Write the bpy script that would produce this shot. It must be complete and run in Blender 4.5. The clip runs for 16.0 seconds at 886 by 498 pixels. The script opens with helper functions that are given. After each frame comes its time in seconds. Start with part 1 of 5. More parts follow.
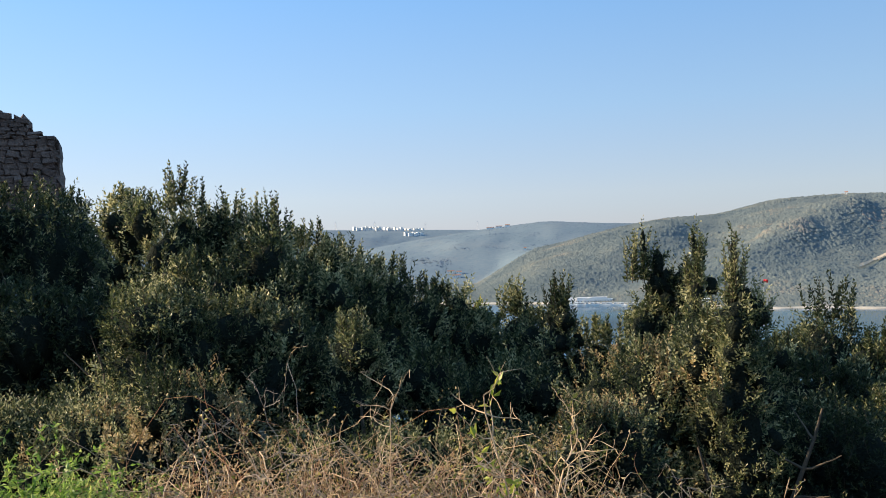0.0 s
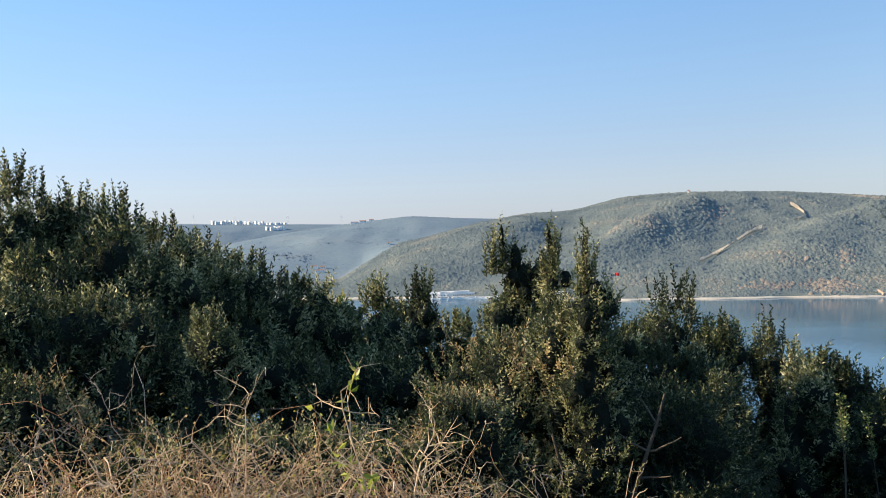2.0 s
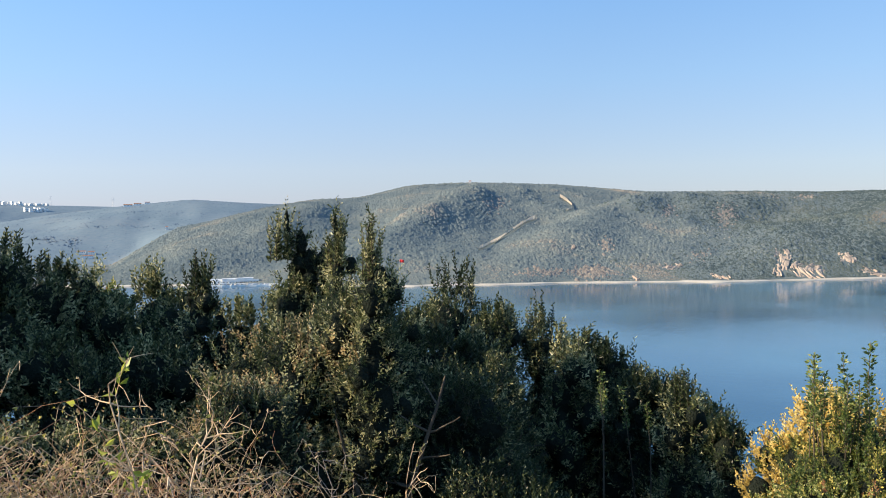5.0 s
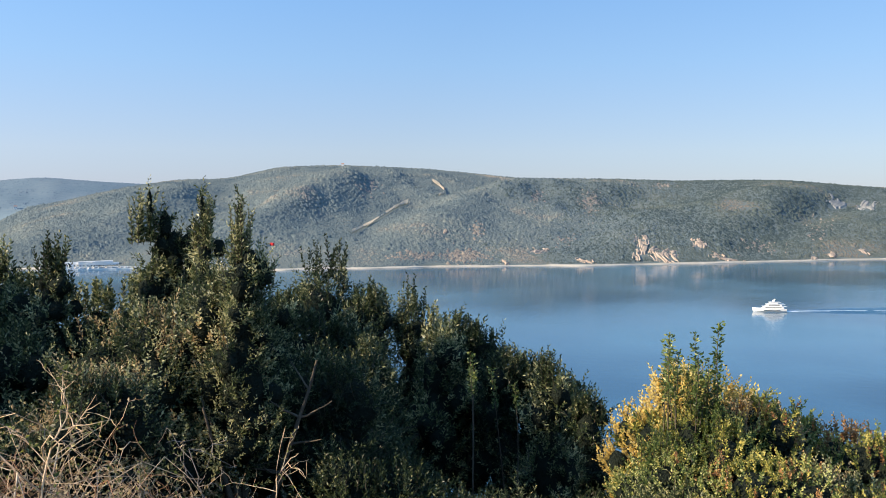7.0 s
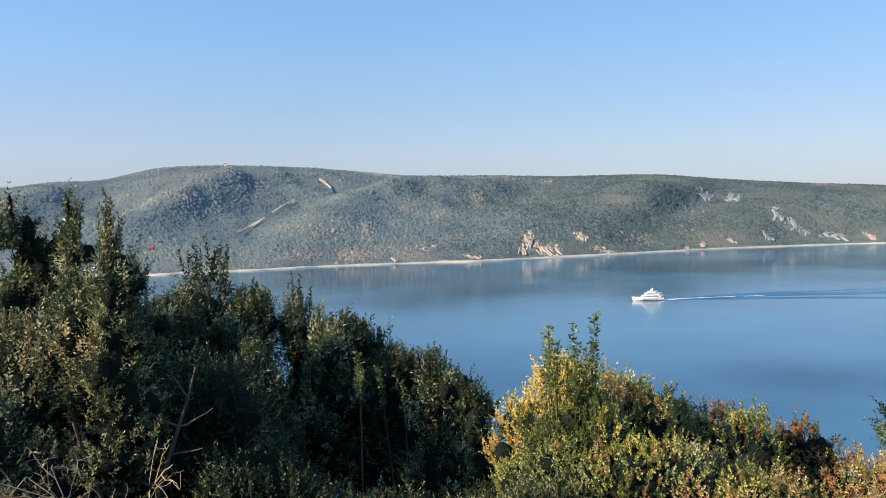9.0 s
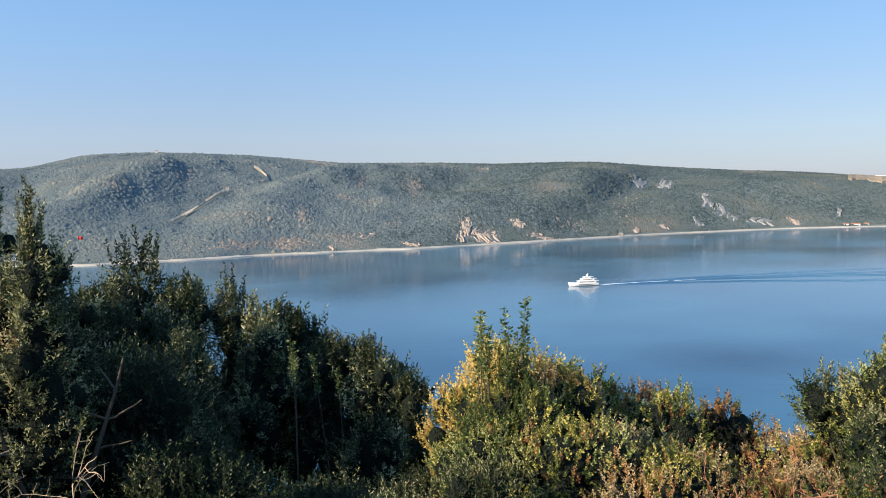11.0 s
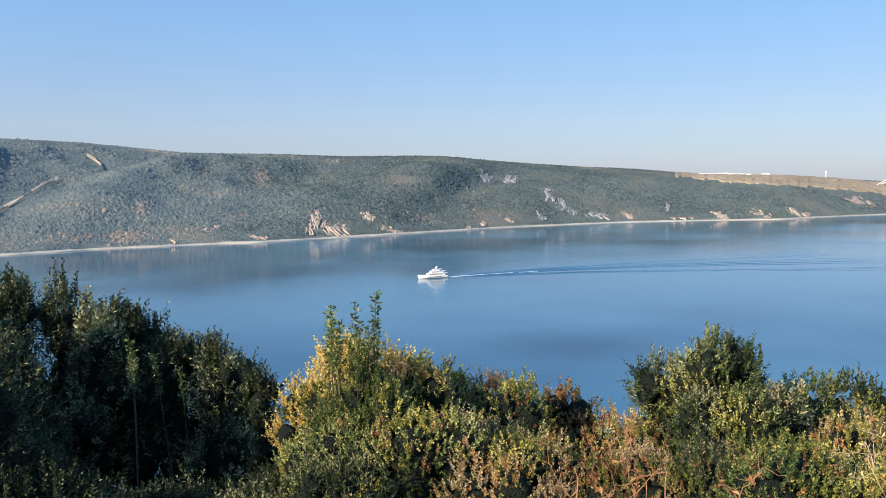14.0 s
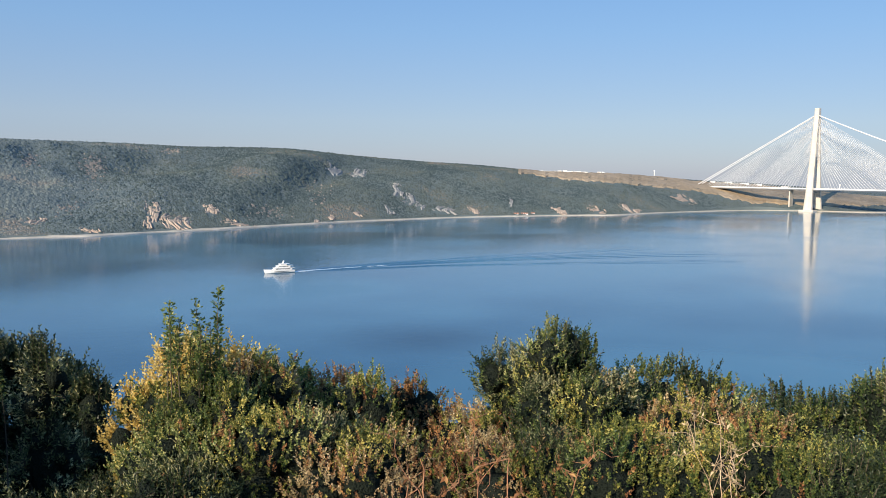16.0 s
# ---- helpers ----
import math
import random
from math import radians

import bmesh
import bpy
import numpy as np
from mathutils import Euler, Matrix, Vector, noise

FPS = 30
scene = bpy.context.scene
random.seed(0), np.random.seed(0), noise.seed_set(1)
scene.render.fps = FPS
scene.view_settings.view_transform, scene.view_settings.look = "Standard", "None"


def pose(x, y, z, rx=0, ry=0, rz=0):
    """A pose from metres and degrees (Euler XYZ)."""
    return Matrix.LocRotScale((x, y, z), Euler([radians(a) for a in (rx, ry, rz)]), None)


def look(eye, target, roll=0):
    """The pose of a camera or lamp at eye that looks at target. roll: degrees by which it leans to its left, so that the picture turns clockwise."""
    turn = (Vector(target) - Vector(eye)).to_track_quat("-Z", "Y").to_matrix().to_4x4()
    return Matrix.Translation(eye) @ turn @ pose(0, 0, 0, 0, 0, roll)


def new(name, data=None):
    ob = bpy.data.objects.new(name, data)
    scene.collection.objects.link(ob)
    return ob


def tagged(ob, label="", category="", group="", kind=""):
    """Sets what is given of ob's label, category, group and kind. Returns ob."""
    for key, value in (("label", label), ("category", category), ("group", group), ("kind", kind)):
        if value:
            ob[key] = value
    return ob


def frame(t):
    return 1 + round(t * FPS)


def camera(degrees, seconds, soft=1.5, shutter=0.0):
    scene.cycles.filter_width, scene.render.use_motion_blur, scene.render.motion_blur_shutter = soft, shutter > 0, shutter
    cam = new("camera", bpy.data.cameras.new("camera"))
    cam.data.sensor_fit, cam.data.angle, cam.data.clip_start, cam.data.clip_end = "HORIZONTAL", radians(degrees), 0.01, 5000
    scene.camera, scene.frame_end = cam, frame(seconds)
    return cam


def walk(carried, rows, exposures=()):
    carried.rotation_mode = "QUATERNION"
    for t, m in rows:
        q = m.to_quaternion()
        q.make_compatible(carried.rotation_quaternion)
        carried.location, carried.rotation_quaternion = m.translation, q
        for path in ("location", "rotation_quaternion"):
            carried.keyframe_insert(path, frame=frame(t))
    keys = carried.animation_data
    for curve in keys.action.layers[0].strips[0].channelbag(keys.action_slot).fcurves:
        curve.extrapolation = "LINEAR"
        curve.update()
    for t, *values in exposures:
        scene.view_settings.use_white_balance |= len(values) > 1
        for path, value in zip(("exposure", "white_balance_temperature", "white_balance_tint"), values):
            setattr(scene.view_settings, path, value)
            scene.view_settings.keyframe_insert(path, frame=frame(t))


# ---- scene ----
EYE = 113.0   # height of the eye over the water


def heading(az, el=0.0):
    a, e = radians(az), radians(el)
    return Vector((-math.sin(a) * math.cos(e), math.cos(a) * math.cos(e), math.sin(e)))


# seconds, offset of the hand-held eye, turn, tilt, lean
ROWS = [
    (0, 0.000, -0.000, -0.000, -0.00, -0.24, -1.71),
    (0.5, 0.012, -0.003, -0.007, -1.99, -0.30, -1.57),
    (1, 0.020, 0.001, -0.006, -4.30, -0.43, -1.58),
    (1.5, 0.022, 0.000, -0.006, -6.93, -0.56, -1.70),
    (2, 0.029, 0.010, -0.002, -9.60, -0.89, -1.62),
    (2.5, 0.029, 0.012, -0.004, -11.75, -1.31, -1.62),
    (3, 0.033, 0.016, -0.006, -14.05, -1.74, -1.62),
    (3.5, 0.034, 0.017, -0.009, -16.56, -1.91, -1.30),
    (4, 0.036, 0.030, -0.007, -19.09, -2.04, -1.16),
    (4.5, 0.040, 0.029, -0.009, -21.89, -2.00, -0.98),
    (7, 0.045, 0.043, -0.014, -33.65, -3.34, 0.10),
    (7.5, 0.053, 0.035, -0.012, -35.25, -3.32, -0.23),
    (8, 0.071, 0.030, -0.015, -36.67, -3.32, -0.52),
    (8.5, 0.090, 0.024, -0.015, -39.02, -3.41, -0.65),
    (9, 0.099, 0.010, -0.014, -41.51, -3.53, -0.91),
    (11.5, 0.113, -0.054, -0.019, -47.13, -4.61, -1.06),
    (12, 0.110, -0.046, -0.014, -48.97, -4.63, -1.10),
    (12.5, 0.112, -0.039, -0.010, -50.96, -4.68, -0.97),
    (13, 0.113, -0.040, -0.010, -52.94, -4.77, -0.71),
    (13.5, 0.114, -0.042, -0.013, -54.61, -4.90, -0.46),
    (14, 0.113, -0.045, -0.011, -56.51, -5.11, -0.31),
    (14.5, 0.117, -0.046, -0.012, -58.88, -5.31, -0.22),
    (15, 0.130, -0.043, -0.014, -61.26, -5.30, -0.02),
    (15.5, 0.127, -0.044, -0.014, -64.32, -5.34, 0.35),
    (16, 0.128, -0.046, -0.014, -67.27, -5.49, 0.67),
]


def eye_pose(x, y, z, yaw, pitch, lean):
    eye = Vector((x, y, EYE + z))
    return look(eye, eye + heading(yaw, pitch), lean)


cam = camera(57.46, 16.0, soft=0.9)
walk(cam, [(r[0], eye_pose(*r[1:])) for r in ROWS], [(0.0, 0.92, 7050, 10), (3.5, 1.02, 6850, 10), (7.0, 0.94, 6500, 10), (12.5, 0.82, 6350, 10), (15.0, 0.8, 6250, 10), (16.0, 0.57, 6250, 10)])

# ---- daylight ----
SUN_AZ, SUN_EL = 80.0, 23.0
world = bpy.data.worlds.new("sky")
scene.world = world
world.use_nodes = True
sky = world.node_tree.nodes.new("ShaderNodeTexSky")
sky.sky_type = "NISHITA"
sky.sun_disc = False
sky.sun_elevation, sky.sun_rotation = radians(SUN_EL), radians(-SUN_AZ)
sky.altitude, sky.air_density, sky.dust_density, sky.ozone_density = 100, 1.0, 0.3, 4.0
veil = world.node_tree.nodes.new("ShaderNodeMix")
veil.data_type = "RGBA"
veil.inputs["Factor"].default_value = 0.72
dome = world.node_tree.nodes.new("ShaderNodeValToRGB")         # milky haze at the horizon, deeper blue above
while len(dome.color_ramp.elements) < 4:
    dome.color_ramp.elements.new(0.5)
for stop, at, tone in zip(dome.color_ramp.elements, (0.0, 0.2, 0.55, 1.0), ((0.385, 0.43, 0.61), (0.44, 0.52, 0.695), (0.32, 0.53, 0.84), (0.2, 0.46, 0.9))):
    stop.position, stop.color = at, (*tone, 1)
lift = world.node_tree.nodes.new("ShaderNodeVectorMath")
lift.operation = "SCALE"
place = world.node_tree.nodes.new("ShaderNodeTexCoord")
axes = world.node_tree.nodes.new("ShaderNodeSeparateXYZ")
toward = world.node_tree.nodes.new("ShaderNodeVectorMath")     # the haze brightens towards the sun
toward.operation = "DOT_PRODUCT"
toward.inputs[1].default_value = heading(SUN_AZ, SUN_EL)
glow = world.node_tree.nodes.new("ShaderNodeMapRange")
glow.inputs["From Min"].default_value, glow.inputs["From Max"].default_value = -0.3, 0.8
glow.inputs["To Min"].default_value, glow.inputs["To Max"].default_value = 5.3, 7.6
world.node_tree.links.new(place.outputs["Generated"], toward.inputs[0])
world.node_tree.links.new(toward.outputs["Value"], glow.inputs["Value"])
world.node_tree.links.new(glow.outputs["Result"], lift.inputs["Scale"])
thin = world.node_tree.nodes.new("ShaderNodeMapRange")
thin.inputs["From Min"].default_value, thin.inputs["From Max"].default_value = 0.0, 0.3
thin.inputs["To Min"].default_value, thin.inputs["To Max"].default_value = 0.0, 1.0
world.node_tree.links.new(place.outputs["Generated"], axes.inputs[0])
world.node_tree.links.new(axes.outputs["Z"], thin.inputs["Value"])
world.node_tree.links.new(thin.outputs["Result"], dome.inputs["Fac"])
world.node_tree.links.new(dome.outputs["Color"], lift.inputs[0])
world.node_tree.links.new(lift.outputs["Vector"], veil.inputs["B"])
world.node_tree.links.new(sky.outputs["Color"], veil.inputs["A"])
world.node_tree.links.new(veil.outputs["Result"], world.node_tree.nodes["Background"].inputs["Color"])
world.node_tree.nodes["Background"].inputs["Strength"].default_value = 0.1
sun = new("sun", bpy.data.lights.new("sun", "SUN"))
sun.data.energy, sun.data.angle, sun.data.color = 5.0, radians(0.5), (1.0, 0.83, 0.6)
sun.matrix_world = look(heading(SUN_AZ, SUN_EL) * 400, (0, 0, 0))


# ---- materials ----
def material(name, rough=0.8, spec=0.3):
    m = bpy.data.materials.new(name)
    m.use_nodes = True
    b = m.node_tree.nodes["Principled BSDF"]
    b.inputs["Roughness"].default_value = rough
    b.inputs["Specular IOR Level"].default_value = spec
    return m, m.node_tree.nodes, m.node_tree.links, b


def ramp(nodes, stops):
    r = nodes.new("ShaderNodeValToRGB")
    while len(r.color_ramp.elements) < len(stops):
        r.color_ramp.elements.new(0.5)
    for e, (p, c) in zip(r.color_ramp.elements, stops):
        e.position, e.color = p, (*c, 1)
    return r


def surface(name, stops, scale, rough=0.85, bump=0.3, depth=0.05, spec=0.25, fine=8.0, metal=0.0):
    """Two-scale mottled surface in world metres, with relief."""
    m, n, l, b = material(name, rough, spec)
    b.inputs["Metallic"].default_value = metal
    geo = n.new("ShaderNodeNewGeometry")
    big, small = n.new("ShaderNodeTexNoise"), n.new("ShaderNodeTexNoise")
    big.inputs["Scale"].default_value, small.inputs["Scale"].default_value = scale, scale * fine
    big.inputs["Detail"].default_value = small.inputs["Detail"].default_value = 5
    mix = n.new("ShaderNodeMath")
    mix.operation = "MULTIPLY_ADD"
    mix.inputs[1].default_value = 0.45
    half = n.new("ShaderNodeMath")
    half.operation = "MULTIPLY"
    half.inputs[1].default_value = 0.55
    r = ramp(n, stops)
    bp = n.new("ShaderNodeBump")
    bp.inputs["Strength"].default_value, bp.inputs["Distance"].default_value = bump, depth
    for tex in (big, small):
        l.new(geo.outputs["Position"], tex.inputs["Vector"])
    l.new(big.outputs["Fac"], half.inputs[0])
    l.new(small.outputs["Fac"], mix.inputs[0])
    l.new(half.outputs[0], mix.inputs[2])
    l.new(mix.outputs[0], r.inputs["Fac"])
    l.new(r.outputs["Color"], b.inputs["Base Color"])
    l.new(small.outputs["Fac"], bp.inputs["Height"])
    l.new(bp.outputs["Normal"], b.inputs["Normal"])
    return m


def leafy(name, stops, rough=0.45, through_light=0.3, spec=0.5):
    """Leaves: every one takes its own tone from the ramp, and lets some light through."""
    m, n, l, b = material(name, rough, spec)
    geo = n.new("ShaderNodeNewGeometry")
    r = ramp(n, stops)
    patch = n.new("ShaderNodeTexNoise")
    patch.inputs["Scale"].default_value = 1.6
    l.new(geo.outputs["Position"], patch.inputs["Vector"])
    mul = n.new("ShaderNodeMath")
    mul.operation = "MULTIPLY_ADD"
    mul.inputs[1].default_value, mul.inputs[2].default_value = 1.9, -0.98
    l.new(patch.outputs["Fac"], mul.inputs[0])
    add = n.new("ShaderNodeMath")
    add.use_clamp = True
    l.new(geo.outputs["Random Per Island"], add.inputs[0])
    l.new(mul.outputs[0], add.inputs[1])
    l.new(add.outputs[0], r.inputs["Fac"])
    l.new(r.outputs["Color"], b.inputs["Base Color"])
    t = n.new("ShaderNodeBsdfTranslucent")
    l.new(r.outputs["Color"], t.inputs["Color"])
    ms = n.new("ShaderNodeMixShader")
    ms.inputs[0].default_value = through_light
    out = n["Material Output"]
    l.new(b.outputs[0], ms.inputs[1])
    l.new(t.outputs[0], ms.inputs[2])
    l.new(ms.outputs[0], out.inputs["Surface"])
    return m


# dark laurel leaves, glints put into the pale end of the ramp
LAUREL = leafy("laurel_leaf", [(0, (0.016, 0.028, 0.014)), (0.45, (0.038, 0.056, 0.025)), (0.85, (0.1, 0.118, 0.05)), (1, (0.4, 0.38, 0.2))], 0.36, 0.3, 0.25)
# laurel again, with sunlight put into a paler leaf colour
SUNLEAF = leafy("laurel_leaf_sunlit", [(0, (0.05, 0.07, 0.03)), (0.5, (0.16, 0.18, 0.075)), (1, (0.58, 0.54, 0.3))], 0.36, 0.4, 0.3)
OLIVE = leafy("olive_leaf", [(0, (0.055, 0.08, 0.02)), (0.4, (0.15, 0.17, 0.04)), (0.75, (0.32, 0.3, 0.07)), (1, (0.65, 0.54, 0.15))], 0.45, 0.4, 0.3)
IVY = leafy("ivy_leaf", [(0, (0.035, 0.066, 0.02)), (0.5, (0.12, 0.165, 0.045)), (0.85, (0.27, 0.3, 0.09)), (1, (0.58, 0.56, 0.22))], 0.4, 0.4, 0.35)
GOLD = leafy("golden_leaf", [(0, (0.46, 0.32, 0.08)), (0.5, (0.68, 0.5, 0.14)), (1, (0.82, 0.66, 0.27))], 0.5, 0.45)
RUST = leafy("rust_leaf", [(0, (0.14, 0.065, 0.03)), (0.5, (0.34, 0.16, 0.07)), (1, (0.55, 0.32, 0.13))], 0.6, 0.35, 0.2)
DRYLEAF = leafy("dry_leaf", [(0, (0.2, 0.135, 0.065)), (0.45, (0.4, 0.285, 0.14)), (0.7, (0.35, 0.285, 0.13)), (1, (0.72, 0.56, 0.33))], 0.7, 0.35)
FERN = leafy("fern_leaf", [(0, (0.1, 0.19, 0.03)), (0.5, (0.22, 0.35, 0.07)), (1, (0.45, 0.5, 0.16))], 0.5, 0.5, 0.3)
LIME = leafy("lime_leaf", [(0, (0.3, 0.36, 0.05)), (1, (0.5, 0.5, 0.1))], 0.45, 0.45)
# brown litter darkened for the shade in the gaps between canes
GAPLITTER = surface("dark_gap_litter", [(0.35, (0.02, 0.015, 0.01)), (0.5, (0.06, 0.045, 0.027)), (0.65, (0.16, 0.12, 0.07))], 25, 0.95, 1.0, 0.05, 0.05)
# shade inside the crowns, put into a near-black green
SHADE = surface("inner_shade_core", [(0.3, (0.014, 0.02, 0.016)), (0.7, (0.032, 0.04, 0.03))], 6, 0.95, 1.0, 0.1, 0.05)
BARK = surface("bark", [(0.3, (0.05, 0.04, 0.03)), (0.7, (0.14, 0.11, 0.08))], 12, 0.9, 0.6, 0.01)
CANE = surface("dry_cane", [(0.3, (0.35, 0.225, 0.13)), (0.5, (0.56, 0.4, 0.25)), (0.7, (0.74, 0.59, 0.42))], 9, 0.7, 0.3, 0.003)
GREYCANE = surface("grey_cane", [(0.3, (0.16, 0.13, 0.11)), (0.7, (0.42, 0.36, 0.31))], 9, 0.75, 0.3, 0.003)
REDCANE = surface("red_brown_cane", [(0.3, (0.2, 0.09, 0.05)), (0.7, (0.45, 0.24, 0.13))], 9, 0.7, 0.3, 0.003)
# haze over the far hill put into this grey-blue ground
GROUND = surface("hazed_hill_ground", [(0.3, (0.10, 0.128, 0.13)), (0.5, (0.125, 0.152, 0.15)), (0.7, (0.16, 0.17, 0.155))], 0.02, 0.95, 0.6, 1.0, 0.1, 30)
# extra haze of the farthest ridges put into a bluer ground colour
FARGROUND = surface("distant_hazed_ground", [(0.3, (0.125, 0.178, 0.212)), (0.5, (0.148, 0.2, 0.234)), (0.7, (0.183, 0.224, 0.245))], 0.006, 0.95, 0.3, 1.0, 0.1, 12)
EARTH = surface("verge_earth", [(0.3, (0.03, 0.027, 0.018)), (0.5, (0.07, 0.06, 0.038)), (0.7, (0.14, 0.115, 0.07))], 1.5, 0.95, 0.8, 0.06, 0.1, 14)
STONE = surface("ruin_stone", [(0.3, (0.09, 0.06, 0.05)), (0.5, (0.17, 0.115, 0.095)), (0.7, (0.26, 0.185, 0.15))], 2.0, 0.95, 0.8, 0.05)
CLIFF = surface("cliff_rock", [(0.3, (0.2, 0.16, 0.125)), (0.5, (0.35, 0.275, 0.215)), (0.7, (0.52, 0.43, 0.34))], 0.09, 0.95, 0.5, 1.0)
GREYROCK = surface("grey_rock", [(0.3, (0.15, 0.15, 0.14)), (0.7, (0.34, 0.33, 0.31))], 0.09, 0.95, 0.5, 1.0)
SAND = surface("pale_earth", [(0.3, (0.3, 0.25, 0.18)), (0.7, (0.52, 0.45, 0.35))], 0.03, 0.95, 0.3, 0.5)
TANEARTH = surface("bare_plateau_earth", [(0.3, (0.22, 0.17, 0.11)), (0.5, (0.31, 0.24, 0.16)), (0.7, (0.4, 0.32, 0.23))], 0.012, 0.95, 0.3, 0.5)
SHORE = surface("shore_stone", [(0.3, (0.32, 0.29, 0.24)), (0.7, (0.52, 0.48, 0.41))], 0.05, 0.9, 0.3, 0.5)
WHITE = surface("white_paint", [(0.3, (0.74, 0.74, 0.72)), (0.7, (0.84, 0.83, 0.8))], 0.3, 0.4, 0.05, 0.01, 0.5)
CONCRETE = surface("pale_concrete", [(0.3, (0.5, 0.455, 0.39)), (0.7, (0.64, 0.595, 0.52))], 0.02, 0.8, 0.1, 0.2)
STEEL = surface("white_steel", [(0.3, (0.52, 0.53, 0.54)), (0.7, (0.64, 0.65, 0.66))], 0.05, 0.5, 0.05, 0.05)
ROOF = surface("clay_roof", [(0.3, (0.26, 0.12, 0.07)), (0.7, (0.42, 0.22, 0.14))], 0.4, 0.9, 0.3, 0.05)
RED = surface("red_cloth", [(0.3, (0.6, 0.03, 0.03)), (0.7, (0.75, 0.05, 0.05))], 0.5, 0.7, 0.1, 0.02)
DARKGLASS = surface("tinted_glass", [(0.3, (0.015, 0.02, 0.025)), (0.7, (0.03, 0.035, 0.04))], 0.5, 0.12, 0.02, 0.01, 0.6)
FOAM = surface("wake_foam", [(0.35, (0.30, 0.42, 0.52)), (0.6, (0.7, 0.76, 0.8))], 0.12, 0.6, 0.4, 0.3)


def woods_material(name, stops):
    m, n, l, b = material(name, 0.9, 0.1)
    geo = n.new("ShaderNodeNewGeometry")
    patch = n.new("ShaderNodeTexNoise")
    patch.inputs["Scale"].default_value, patch.inputs["Detail"].default_value = 0.006, 4
    l.new(geo.outputs["Position"], patch.inputs["Vector"])
    mul = n.new("ShaderNodeMath")
    mul.operation = "MULTIPLY_ADD"
    mul.inputs[1].default_value, mul.inputs[2].default_value = 3.4, -1.45
    l.new(patch.outputs["Fac"], mul.inputs[0])
    tone = n.new("ShaderNodeMath")
    tone.operation = "MULTIPLY"
    tone.inputs[1].default_value = 0.26
    l.new(geo.outputs["Random Per Island"], tone.inputs[0])
    add = n.new("ShaderNodeMath")
    add.use_clamp = True
    l.new(tone.outputs[0], add.inputs[0])
    l.new(mul.outputs[0], add.inputs[1])
    r = ramp(n, stops)
    l.new(add.outputs[0], r.inputs["Fac"])
    l.new(r.outputs["Color"], b.inputs["Base Color"])
    return m


# hillside crowns, greyed and blued for the haze in front of them
WOODS = woods_material("hazed_far_woods", [(0, (0.105, 0.137, 0.147)), (0.45, (0.142, 0.172, 0.172)), (0.75, (0.172, 0.193, 0.178)), (1, (0.25, 0.225, 0.19))])
# the same woods darker, with less haze put into the colour
LESSHAZED = woods_material("less_hazed_woods", [(0, (0.06, 0.082, 0.082)), (0.45, (0.085, 0.108, 0.1)), (0.75, (0.11, 0.126, 0.108)), (1, (0.19, 0.17, 0.14))])
AUTUMN = woods_material("leafless_woods", [(0, (0.2, 0.18, 0.16)), (0.6, (0.29, 0.245, 0.2)), (1, (0.37, 0.31, 0.25))])
# crowns on the farthest ridges, haze put into their blue tone
FARWOODS = woods_material("farther_hazed_woods", [(0, (0.115, 0.16, 0.205)), (0.6, (0.145, 0.19, 0.232)), (1, (0.185, 0.215, 0.24))])


